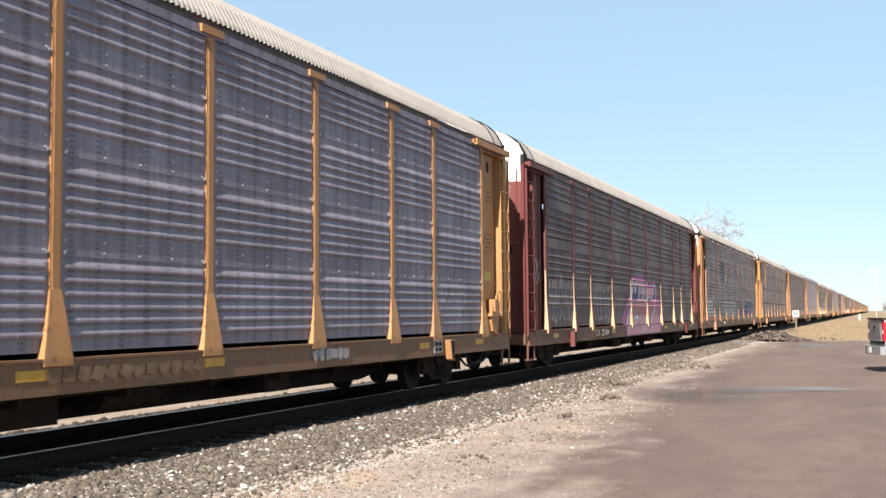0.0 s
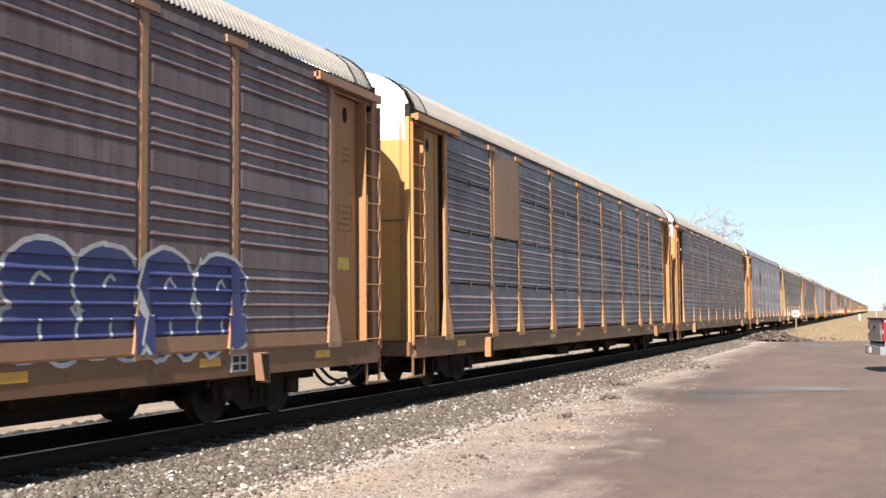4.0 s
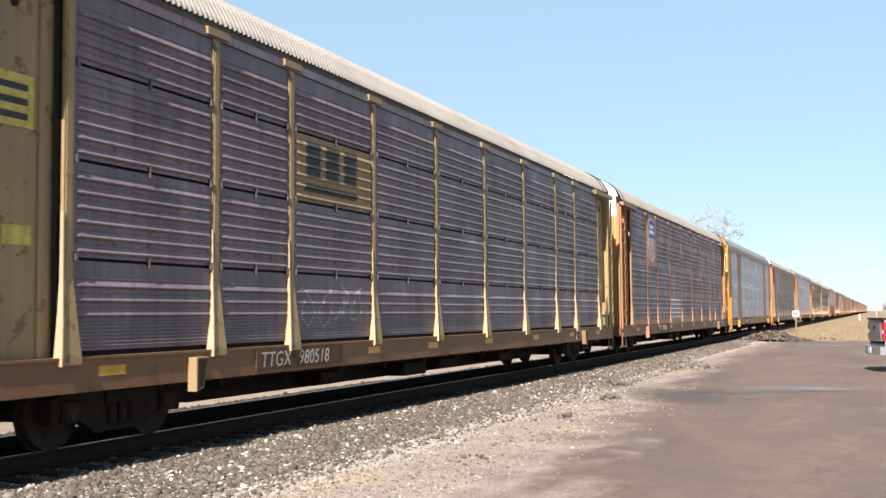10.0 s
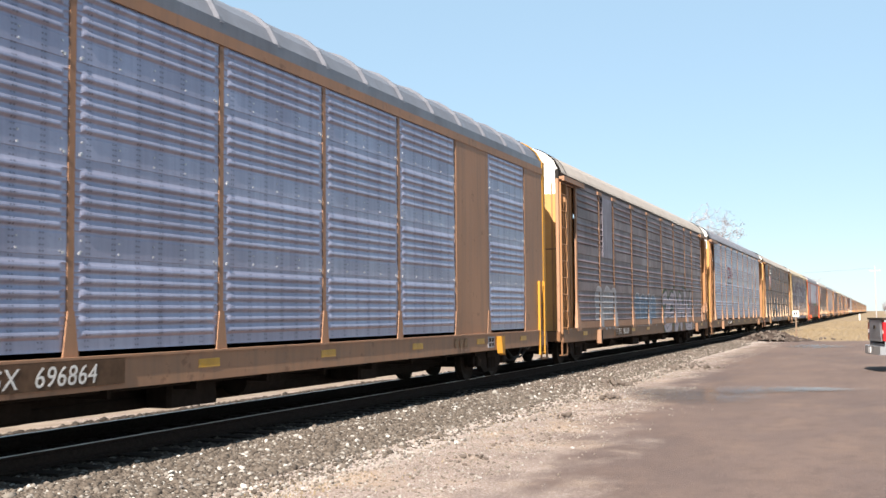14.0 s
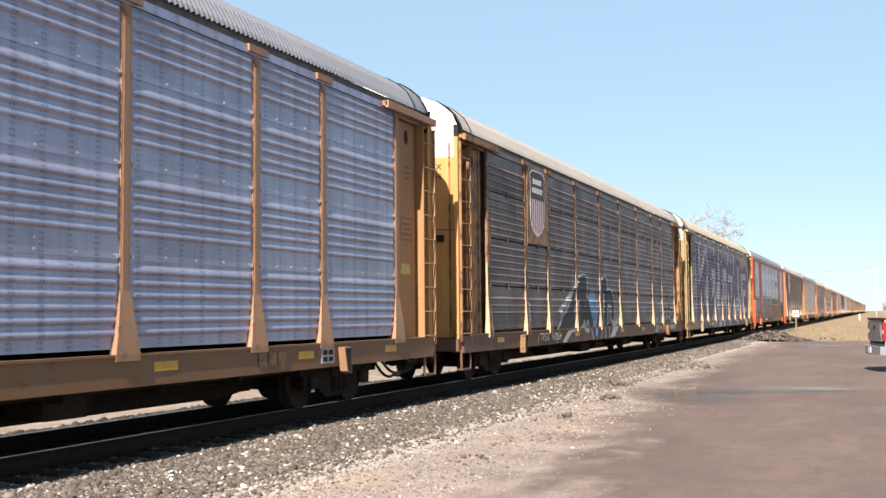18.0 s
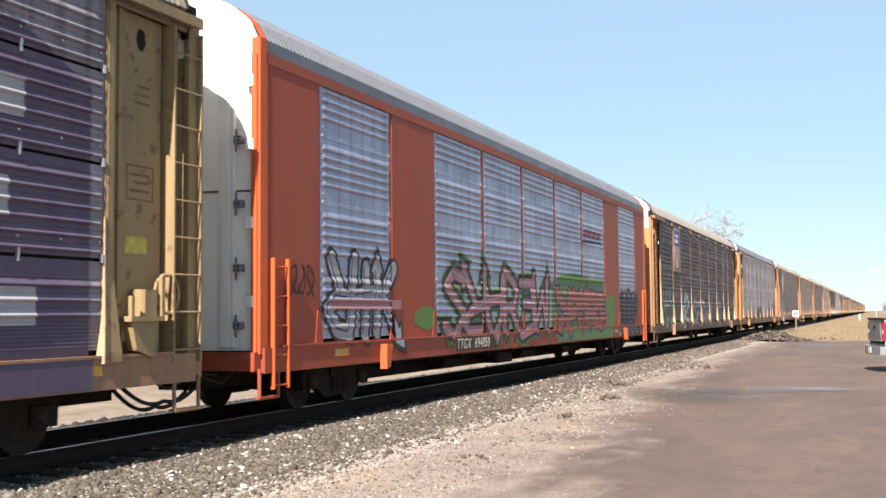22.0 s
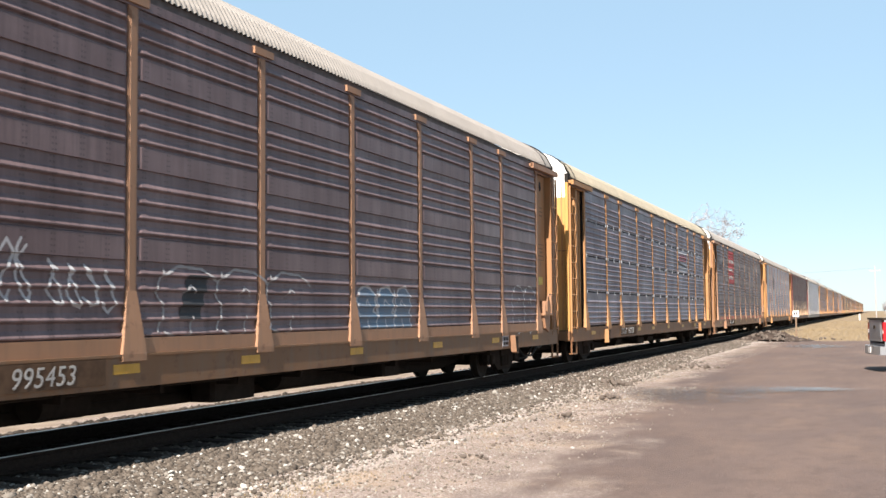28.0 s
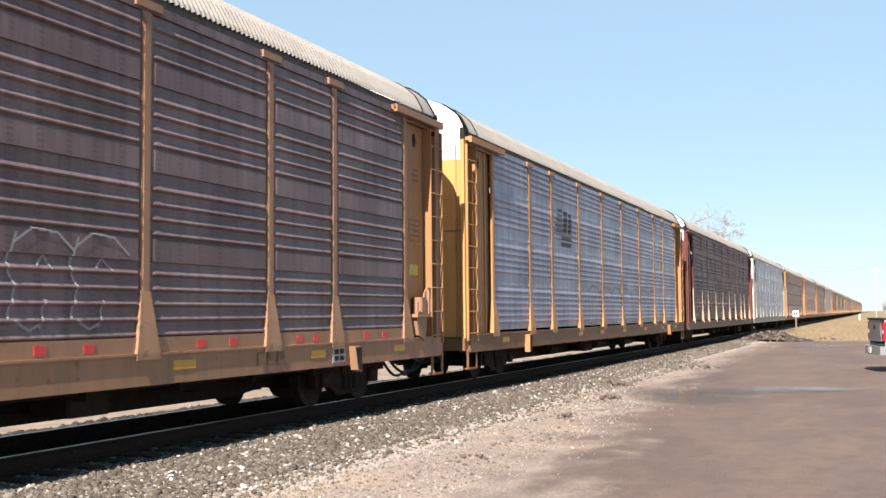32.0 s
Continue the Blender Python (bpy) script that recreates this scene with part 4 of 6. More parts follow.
    if not detail:
        for u in (3.87, CAR - 3.87):
            base = part("bogie", shared("far_bogie", lambda: Shape().box(-1.0, 1.0, -1.0, 1.0, 0.2, 0.62).rod((-0.83, -0.875, 0.42), (0.83, -0.875, 0.42), 0.42, 16).rod((-0.83, 0.875, 0.42), (0.83, 0.875, 0.42), 0.42, 16).mesh("bogie", MAT["frame_dark"])), car, at=pose(0, u, 0))
        return car
    def hoses():
        s = Shape()
        for x, dip in ((0.45, 0.34), (0.30, 0.42)):
            s.pipe([(x, 1.0 - 1.0 * t, 0.66 - dip * math.sin(t * math.pi * 0.62)) for t in (i / 9 for i in range(10))], 0.028)
        s.pipe([(0.9, 1.0, 0.70), (0.95, 0.6, 0.55), (0.95, 0.35, 0.62), (0.4, 0.3, 0.66)], 0.014)
        s.pipe([(-0.9, 0.6, 0.66), (0.9, 0.6, 0.66)], 0.016)
        return s
    both("air_hose", "h", hoses, MAT["hose"], car, "black rubber brake hose hanging in a loop")
    both("sill_step", "t", lambda: Shape().pipe([(1.50, 0.72, 0.75), (1.50, 0.72, 0.34), (1.50, 1.22, 0.34), (1.50, 1.22, 0.75)], 0.026).box(1.42, 1.53, 0.72, 1.22, 0.33, 0.36), sill_mat, car)
    both("jacking_pad", "j", lambda: Shape().slab([(4.55, 0.98), (4.80, 0.98), (4.70, 0.60), (4.55, 0.56)], 1.53, 1.66), MAT[spec.get("pad", spec["body"])], car)
    if not spec.get("pad"):
        both("pad_face", "j", lambda: Shape().slab([(4.57, 0.96), (4.78, 0.96), (4.69, 0.62), (4.57, 0.58)], 1.66, 1.664), MAT["plate_black"], car, "black face of the jacking pad")
    for u in (3.87, CAR - 3.87):
        bogie(car, u, spin)
    for u in spec.get("reflectors", (2.9, 9.6, 12.2, 15.4, 18.9, 22.3, 25.3)):
        if spec.get("number") and -0.5 < u - spec.get("number_at", 6.9) < 2.4:
            continue
        part("reflector", shared(("reflector", spec.get("reflect", "reflect_yellow")), lambda: Shape().box(1.530, 1.536, 0, 0.46, 0.84, 0.95).mesh("reflector", MAT[spec.get("reflect", "reflect_yellow")])), car, at=pose(0, u, 0))
    if spec.get("slot"):
        part("door_slot", shared("door_slot", lambda: Shape().box(0.62, 1.14, 0.645, 0.74, 2.98, 3.12).mesh("door_slot", MAT["black"])), car, "black slot across the end door")
    part("door_seam", shared(("door_seam", end_mat.name), lambda: Shape().grid([[(1.40 * a, 0.797 - 0.20 * math.cos(a * 1.40 / 1.5 * 1.5707) + dy, z) for a in np.linspace(-1, 1, 15)] for z, dy in ((3.22, 0.0), (3.225, -0.012), (3.245, -0.012), (3.25, 0.0))]).mesh("door_seam", MAT["stain"])), car)
    part("data_plate", shared("data_plate", lambda: Shape().box(1.530, 1.537, 23.0, 23.42, 0.74, 0.98).mesh("data_plate", MAT["silver"])), car)
    part("data_lines", shared("data_lines", lambda: Shape().box(1.537, 1.539, 23.05, 23.19, 0.87, 0.95).box(1.537, 1.539, 23.23, 23.37, 0.87, 0.95).box(1.537, 1.539, 23.05, 23.19, 0.77, 0.84).box(1.537, 1.539, 23.23, 23.37, 0.77, 0.84).mesh("data_lines", MAT["plate_black"])), car)
    if spec.get("number"):
        u = spec.get("number_at", 6.9)
        if not spec.get("bare"):
            part("stencil_panel", shared(("stencil", kind in "NA", spec.get("wide", 2.55)), lambda: Shape().box(1.530, 1.552, 0, spec.get("wide", 2.55), 0.74, 1.02).mesh("stencil_panel", MAT["plate_black" if kind == "N" else "stencil_gap_dark"])), car, at=pose(0, u, 0))
        lettering(car, spec["number"], u + 0.10, 0.775, 0.215, 1.5545 if not spec.get("bare") else 1.534, spec.get("bare", "ink_white" if kind in "NA" else "ink_stencil"), slant=0.18)
        if kind != "N":
            for text, z in zip(spec["number"].split(" "), (4.50, 4.29)):
                door_text(car, text, z, "ink_white" if spec["body"] == "maroon" else "ink_black")
    return car


# ---------------------------------------------------------------- the train
FRONT = -3.92                  # the first car's leading coupler at the start
SPECS = [
    dict(kind="A", body="yellow", panel="galv_old", label="yellow autorack car with dull weathered galvanised side panels", sill="sill", brake=True),
    dict(kind="E", body="maroon", panel="dark_brown", narrow=True, label="maroon autorack car with dark brown ribbed panels and pink graffiti", sill="sill_dark", end="maroon", slot=True, number="TTGX 253444", number_at=7.0, brake=True),
    dict(kind="D", body="tan", panel="dark", sill="sill", label="dusty yellow autorack car with browned panels and silver graffiti", kick=True, number="TTGX 985891", number_at=7.0),
    dict(kind="C", body="yellow", panel="dark_grey", sill="sill", label="yellow autorack car with dark seamed side panels"),
    dict(kind="D", body="tan", panel="dark", sill="sill", label="dusty yellow autorack car with browned panels and a round blue emblem", kick=True, brake=True, number="TTGX 988693", number_at=5.9, bare="silver"),
    dict(kind="A", body="tan", panel="galv", sill="sill", label="dusty yellow autorack car with galvanised panels and black bubble graffiti", number="TTGX 704899", roof="roof_steel"),
    dict(kind="B", body="cream", panel="dark_grey", narrow=True, label="cream yellow autorack car with dark seamed panels and a cream sign", end="cream", sill="sill", slot=True, number="TTGX 980518", number_at=6.1, brake=True),
    dict(kind="D", body="tan", panel="dark", kick=True, sill="sill", label="dusty yellow autorack car with browned panels and a shield emblem", number="TTGX 985066", number_at=6.7, brake=True),
    dict(kind="N", body="tan", panel="galv_new", roof="roof_steel", roofkind="banded", hood="bright", end="white", edge="bright", label="tan autorack car with bright galvanised panels and wide plain panels", number="TTGX 696864", number_at=8.2, pad="bright"),
    dict(kind="D", body="tan", panel="dark", kick=True, sill="sill", label="dusty yellow autorack car with browned panels and large white graffiti", number="TTGX 985680", brake=True),
    dict(kind="A", body="tan", panel="galv_new", roof="roof_steel", sill="sill", label="dusty yellow autorack car with bright galvanised panels and a red emblem", number="TTGX 706299", number_at=6.6),
    dict(kind="B", body="brown", panel="rusty", narrow=True, label="badly rusted yellow autorack car with brown seamed panels", sill="sill_dark", slot=True, number="TTGX 942654", number_at=6.0, brake=True),
    dict(kind="B", body="cream", panel="galv_old", narrow=True, roof="roof_cream", clip=True, label="cream yellow autorack car covered in purple graffiti letters", end="cream", sill="tan", slot=True, number="TTGX 254788", number_at=7.0, brake=True),
    dict(kind="N", body="orange", panel="galv_new", roof="roof_steel", end="white", hood="white", edge="orange_bright", label="orange red autorack car with galvanised panels and coloured graffiti", number="TTGX 694850", number_at=8.0, pad="orange_bright"),
    dict(kind="E", body="tan", panel="dark_brown", narrow=True, label="yellow autorack car with dark brown panels and a shield emblem", sill="sill_dark", slot=True, number="TTGX 982336", number_at=5.9),
    dict(kind="A", body="yellow", panel="galv", roof="roof_steel", sill="sill", label="yellow autorack car with galvanised panels and black and magenta graffiti"),
    dict(kind="D", body="tan", panel="dark", kick=True, sill="sill", label="dusty yellow autorack car with browned panels and pale graffiti", number="TTGX 995453", number_at=6.9, brake=True),
    dict(kind="C", body="yellow", panel="slate", roof="roof_cream", clip=True, sill="sill", label="yellow autorack car with clean grey seamed panels and a pale sign", number="TTGX 160589", number_at=6.7),
    dict(kind="D", body="tan", panel="dark", kick=True, sill="tan", label="dusty yellow autorack car with browned panels and a red sign", number="TTGX 968744", number_at=6.6, tape="reflect_red", brake=True),
    dict(kind="A", body="yellow", panel="galv", sill="sill", label="yellow autorack car with pale galvanised panels"),
    dict(kind="E", body="maroon", panel="dark_brown", sill="sill_dark", narrow=True, end="maroon", label="maroon autorack car with dark brown panels"),
    dict(kind="A", body="roof", panel="galv_new", end="white", label="white autorack car with bright galvanised panels"),
    dict(kind="B", body="yellow", panel="galv_old", sill="sill", label="yellow autorack car with dull seamed panels"),
    dict(kind="A", body="yellow", panel="galv_old", sill="sill", label="yellow autorack car with dull galvanised panels"),
]
FAR = [("D", "tan", "dark"), ("A", "cream", "galv_old"), ("B", "tan", "dark_grey"), ("A", "brown", "galv_old"), ("A", "tan", "galv"), ("D", "yellow", "dark"), ("B", "cream", "galv_old")]
cars, spin = [], []
for j, spec in enumerate(SPECS):
    cars.append(autorack({**spec, "detail": j < 20}, spin))
for j in range(len(SPECS), 42):
    k, b, p = FAR[j % len(FAR)]
    cars.append(autorack(dict(kind=k, body=b, panel=p, end=b, detail=False, label="autorack car far back in the train"), spin))
STARTS = [FRONT + CAR * j for j in range(len(cars))]


# ---------------------------------------------------------------- emblems and graffiti


def each(car, kind, name, polys, mat, lift=0.004):
    """The same paint, but every outline a part of its own."""
    for ring in polys:
        painted(car, kind, name, [ring], mat, lift)


def shards(u0, u1, z0, z1, count, seed, lean=0.12, grow=0.0):
    """A row of jagged leaning shapes side by side."""
    rnd = random.Random(seed)
    wide = (u1 - u0) / count
    out = []
    for k in range(count):
        c, m = u0 + wide * (k + 0.5), (z0 + z1) / 2
        ring = []
        n = rnd.choice((7, 8, 9))
        for i in range(n):
            t = 2 * math.pi * (i + rnd.uniform(-0.25, 0.25)) / n
            r = rnd.uniform(0.85, 1.25) if i % 2 else rnd.uniform(0.62, 0.9)
            y, z = wide * 0.60 * r * math.cos(t), (z1 - z0) * 0.5 * min(1.0, r) * math.sin(t)
            ring.append((c + y * (1 + 2 * grow / wide) + lean * z, m + z * (1 + 2 * grow / (z1 - z0))))
        out.append(ring)
    return out


def tag_lines(car, kind, u0, u1, z0, z1, count, seed, mat, width=0.05):
    """A thin sprayed scribble."""
    rnd = random.Random(seed)
    paths = []
    for k in range(count):
        c = u0 + (u1 - u0) * (k + 0.5) / count
        w = (u1 - u0) / count
        h = z1 - z0
        a = rnd.uniform(0, 6)
        paths.append([(c + w * 0.5 * math.sin(a + t * 1.3) * rnd.uniform(0.6, 1.1), (z0 + z1) / 2 + h * 0.5 * math.cos(a * 1.7 + t * 0.9) * rnd.uniform(0.6, 1.0)) for t in range(8)])
    painted(car, kind, "scribble", [r for p in paths for r in stroke(p, width)], mat, 0.006)


STEMS = {
    "arch": [[(0.05, 0), (0.15, 0.75), (0.5, 1), (0.85, 0.75), (0.95, 0)], [(0.2, 0.4), (0.8, 0.45)]],
    "hook": [[(0.9, 0.9), (0.4, 1.0), (0.08, 0.7), (0.5, 0.5), (0.9, 0.28), (0.5, 0.0), (0.05, 0.12)]],
    "fork": [[(0.12, 0), (0.18, 1)], [(0.15, 0.45), (0.9, 1.0)], [(0.35, 0.55), (0.95, 0.0)]],
    "comb": [[(0.9, 0.95), (0.15, 0.9), (0.1, 0.08), (0.95, 0.02)], [(0.12, 0.5), (0.75, 0.52)]],
    "loop": [[(0.1, 0), (0.12, 1), (0.7, 0.95), (0.9, 0.7), (0.6, 0.5), (0.15, 0.48)], [(0.5, 0.5), (0.95, 0)]],
    "zig": [[(0.05, 0.0), (0.15, 1.0), (0.5, 0.35), (0.85, 1.0), (0.95, 0.0)]],
    "stem": [[(0.5, 0.0), (0.5, 1.0)], [(0.15, 0.62), (0.85, 0.62)]],
}


def wild(car, kind, u0, u1, z0, z1, forms, seed, fill, edge, width=0.2, rim=0.07, lean=0.1, glow=None, shine=None, spikes=0.0):
    """Interlocked sprayed letter forms: a soft glow, a hard rim, the fill and thin highlights."""
    rnd = random.Random(seed)
    names = forms.split()
    w, h = (u1 - u0) / len(names), z1 - z0
    paths, tips = [], []
    for k, form in enumerate(names):
        turn, mirror = rnd.random() < 0.6, rnd.random() < 0.5
        for line in STEMS[form]:
            line = [(1 - a if mirror else a, 1 - b if turn else b) for a, b in line]
            pts = [(u0 + w * (k - 0.06 + 1.12 * a) + lean * h * b + rnd.uniform(-0.10, 0.10) * w, z0 + h * (b + rnd.uniform(-0.09, 0.09))) for a, b in line]
            paths.append(pts)
            if rnd.random() < 0.6:
                (a, b), (c, d) = pts[-2], pts[-1]
                far = math.hypot(c - a, d - b) or 1.0
                dx, dz = (c - a) / far, (d - b) / far
                tips.append([(c - dz * width * 0.85, d + dx * width * 0.85), (c + dz * width * 0.85, d - dx * width * 0.85), (c + dx * width * 1.3, d + dz * width * 1.3)])
            if spikes and line[0][1] < 0.1:
                a, b = pts[0]
                tips.append([(a - width * 0.8, b + 0.1), (a + width * 0.8, b + 0.1), (a + width * 0.2, b - spikes * rnd.uniform(0.6, 1.0))])
    def lay(name, grow, mat, lift):
        rings = [r for p in paths for r in stroke(p, width + 2 * grow)]
        for t in tips:
            c = sum(a for a, _ in t) / 3
            m = sum(z for _, z in t) / 3
            rings.append([(c + (a - c) * (1 + 2.4 * grow / width), m + (z - m) * (1 + 2.4 * grow / width)) for a, z in t])
        painted(car, kind, name, rings, mat, lift)
    if glow:
        lay("graffiti_glow", rim + 0.05, glow, 0.004)
    lay("graffiti_rim", rim, edge, 0.007)
    lay("graffiti_shape", 0.0, fill, 0.010)
    if shine:
        painted(car, kind, "graffiti_shine", [r for p in paths for r in stroke([(a - width * 0.28, z + width * 0.1) for a, z in p], 0.03)], shine, 0.013)


def throwup(car, kind, u0, u1, z0, z1, count, seed, fill, rim, width=0.05):
    """Swollen letter forms run together, with a rim round them all and a few inner lines."""
    rnd = random.Random(seed)
    w, h, m = (u1 - u0) / count, z1 - z0, (z0 + z1) / 2
    def forms(grow):
        r2 = random.Random(seed)
        out = []
        for k in range(count):
            c = u0 + w * (k + 0.5)
            out.append(blob(c + r2.uniform(-0.1, 0.1) * w, m + h * 0.17, w * r2.uniform(0.9, 1.1) + 2 * grow, h * 0.66 + 2 * grow, seed + k, 18, 0.08))
            for side in (-0.25, 0.25):
                out.append(blob(c + side * w, z0 + h * 0.24, w * 0.55 + 2 * grow, h * r2.uniform(0.44, 0.55) + 2 * grow, seed + 40 + k, 14, 0.1))
        return out
    if fill:
        painted(car, kind, "graffiti_rim", forms(width), rim, 0.004)
        painted(car, kind, "graffiti_letters", forms(0.0), fill, 0.007)
    lines = []
    for k in range(count):
        a = u0 + w * k
        if k or not fill:
            lines += stroke([(a + w * 0.05, z1 - h * 0.06), (a - w * 0.08, m + h * 0.15), (a + w * 0.06, m - h * 0.1), (a - w * 0.05, z0 + h * 0.12)], width * 0.8)
        lines += stroke([(a + w * 0.46, z0 + h * 0.03), (a + w * 0.52, z0 + h * 0.3)], width * 0.8)
        lines += stroke([(a + w * 0.38, m + h * 0.14), (a + w * 0.5, m + h * 0.24), (a + w * rnd.uniform(0.55, 0.68), m + h * rnd.uniform(0.08, 0.2))], width * 0.7)
        if not fill:
            lines += stroke([(a + w * 0.02, z1 - h * 0.15), (a + w * 0.3, z1), (a + w * 0.7, z1 - h * 0.03), (a + w * 0.98, z1 - h * 0.2)], width * 0.8)
            lines += stroke([(a + w * 0.05, z0 + h * 0.1), (a + w * 0.3, z0), (a + w * 0.46, z0 + h * 0.06)], width * 0.8)
    painted(car, kind, "graffiti_line", lines, rim, 0.010)


def shield(car, kind, u, z0, z1, plate=True, top="ink_blue", faded=False):
    """A railway shield: a plate, a coloured head with two pale bars, and red and white stripes."""
    c, h = u, z1 - z0
    w = h * 0.385
    if plate:
        s = Shape().box(FACE + 0.030, FACE + 0.046, POSTS[1] + 0.10, POSTS[2] - 0.10, 3.22, 5.10)
        part("emblem_plate", s.mesh("emblem_plate", MAT["brown" if faded else "tan"]), car, "flat painted plate for the emblem")
    x = FACE + 0.050

    def flat(name, ring, mat, k):
        part(name, Shape().slab(ring, x + 0.002 * k, x + 0.002 * k + 0.002).mesh(name, MAT[mat]), car)
    def half(f, grow):
        return (w + grow) * f
    def outline(grow, lo=0.0, hi=1.0):
        levels = [0.0, 0.06, 0.16, 0.3, 0.5, 0.66, 0.78, 0.86, 0.93, 1.0]
        widths = [0.10, 0.52, 0.86, 0.99, 0.98, 0.93, 0.90, 0.95, 1.0, 0.70]
        lv = sorted({lo, hi, *[v for v in levels if lo < v < hi]})
        ws = [float(np.interp(v, levels, widths)) for v in lv]
        zz = [z0 - grow + (h + 2 * grow) * v for v in lv]
        return [(c + half(a, grow), z) for a, z in zip(ws, zz)] + [(c - half(a, grow), z) for a, z in zip(reversed(ws), reversed(zz))]
    flat("emblem_rim", outline(0.03), "ink_white", 0)
    flat("emblem_field", outline(0.0, 0.0, 0.56), "ink_white", 1)
    flat("emblem_head", outline(0.0, 0.56, 1.0), top, 1)
    for k in range(7):
        a = c - w * 0.93 + k * w * 0.288
        lo = 0.03 + 0.16 * abs((k - 3) / 3) ** 2.2
        flat("emblem_stripe", rect(a, a + w * 0.14, z0 + h * lo, z0 + h * 0.56), "stripe_red", 2)
    for zz, ww, count in ((0.80, 0.62, 5), (0.66, 0.72, 7)):
        step = 2 * w * ww / count
        for k in range(count):
            flat("emblem_bar", rect(c - w * ww + step * k, c - w * ww + step * (k + 0.72), z0 + h * zz, z0 + h * (zz + 0.085)), "ink_white", 2)


def band_emblem(car, kind, u, z, size, mat, tall=0.62):
    """A bent band emblem in one colour."""
    q = size
    p = [[(u + q * 0.75, z + q), (u + q * 0.12, z + q), (u, z + q * 0.85), (u, z + q * 0.15), (u + q * 0.12, z), (u + q * 0.62, z), (u + q * 0.75, z + q * 0.15), (u + q * 0.75, z + q * 0.9), (u + q * 0.9, z + q * 0.95), (u + q * 1.35, z + q * 0.05), (u + q * 1.5, z + q * 0.1), (u + q * 1.5, z + q)]]
    painted(car, kind, "emblem_band", [r for a in p for r in stroke([(y, z + (h - z) * tall) for y, h in a], q * 0.15)], mat, 0.006)
    each(car, kind, "emblem_bar", [rect(u + 0.1 * k * q * 2 + 0.02, u + 0.1 * k * q * 2 + q * 0.13, z - q * 0.36, z - q * 0.26) for k in range(8)], "ink_black", 0.006)


def striped_emblem(car, kind, u, z, size, mat="ink_black"):
    """Slanted speed lines running into a dark block, with two dark bars below."""
    q = size
    each(car, kind, "emblem_line", [[(u + 0.1 * k * q, z + q * (0.30 + 0.16 * k)), (u + q * 0.9, z + q * (0.30 + 0.16 * k)), (u + q * 0.9, z + q * (0.38 + 0.16 * k)), (u + 0.1 * k * q, z + q * (0.38 + 0.16 * k))] for k in range(5)], mat, 0.006)
    each(car, kind, "emblem_block", [[(u + q * 0.95, z + q * 0.3), (u + q * 1.35, z + q * 0.3), (u + q * 1.5, z + q * 1.0), (u + q * 1.1, z + q * 1.0)], [(u + q * 1.5, z + q * 0.3), (u + q * 1.9, z + q * 0.3), (u + q * 1.95, z + q * 0.95), (u + q * 1.62, z + q * 0.95)]], mat, 0.006)
    each(car, kind, "emblem_bar", [rect(u + q * 0.75, u + q * 1.9, z + q * 0.10, z + q * 0.22), rect(u + q * 0.75, u + q * 1.9, z - q * 0.10, z + q * 0.02)], mat, 0.006)


# 1: maroon car with the pink piece
c = cars[1]
painted(c, "E", "graffiti_cloud", [[(11.35, 1.32), (11.78, 0.70), (17.85, 0.72), (18.67, 1.46), (17.7, 2.15), (17.2, 2.62), (16.9, 2.66), (15.6, 2.52), (14.7, 2.84), (13.0, 2.74), (12.6, 2.2), (12.2, 1.87)]], "magenta", 0.003)
painted(c, "E", "graffiti_field", [[(12.0, 0.72), (17.75, 0.72), (18.0, 1.2), (17.3, 1.9), (17.1, 2.45), (15.7, 2.40), (14.8, 2.62), (13.0, 2.60), (12.75, 1.9), (12.1, 1.25)]], "pink", 0.006)
painted(c, "E", "graffiti_fill", [[(12.95, 1.28), (16.9, 1.32), (16.9, 1.88), (12.95, 1.90)]], "rose", 0.008)
each(c, "E", "graffiti_peak", [[(12.98, 1.96), (13.0, 2.45), (13.2, 2.50), (13.4, 2.15), (13.7, 2.50), (13.95, 2.45), (13.95, 1.98), (13.4, 1.92)], [(14.25, 1.98), (14.4, 2.4), (14.55, 2.55), (14.6, 1.97)], [(15.2, 1.95), (15.3, 2.35), (15.5, 2.45), (15.52, 1.97)], [(15.6, 1.92), (16.3, 1.92), (16.3, 2.06), (15.6, 2.06)], [(16.75, 1.98), (16.85, 2.4), (17.05, 2.5), (17.1, 2.0)]], "navy", 0.010)
painted(c, "E", "graffiti_line", [r for p, w in (([(12.95, 2.62), (12.75, 2.1), (12.6, 1.6), (12.2, 1.25), (11.95, 0.75)], 0.16), ([(12.5, 1.0), (13.1, 1.1), (13.6, 1.35), (14.0, 1.3), (13.6, 1.05)], 0.09), ([(12.9, 1.95), (12.95, 2.52), (13.2, 2.57), (13.4, 2.2), (13.75, 2.6), (14.0, 2.5), (14.05, 2.0)], 0.09), ([(14.1, 1.95), (14.45, 2.3), (14.6, 2.65), (14.65, 1.95)], 0.08), ([(14.75, 2.55), (14.8, 2.1), (15.0, 2.0), (15.15, 1.85), (15.4, 2.3)], 0.08), ([(15.5, 2.55), (15.6, 2.0), (16.3, 2.07), (16.6, 2.0), (16.9, 2.53), (17.15, 2.55), (17.2, 1.95)], 0.09), ([(14.4, 1.35), (14.45, 0.8)], 0.13), ([(14.85, 1.35), (14.8, 0.76)], 0.13), ([(17.0, 1.6), (16.6, 1.4), (16.3, 1.1), (16.0, 0.76)], 0.15)) for r in stroke(p, w)], "mint", 0.013)
tag_lines(c, "E", 2.6, 5.0, 1.15, 2.55, 8, 11, "grey_spray", 0.055)
tag_lines(c, "E", 7.3, 9.6, 1.1, 2.45, 8, 12, "grey_spray", 0.05)
tag_lines(c, "E", 1.45, 2.2, 2.2, 2.9, 3, 13, "white_spray", 0.035)
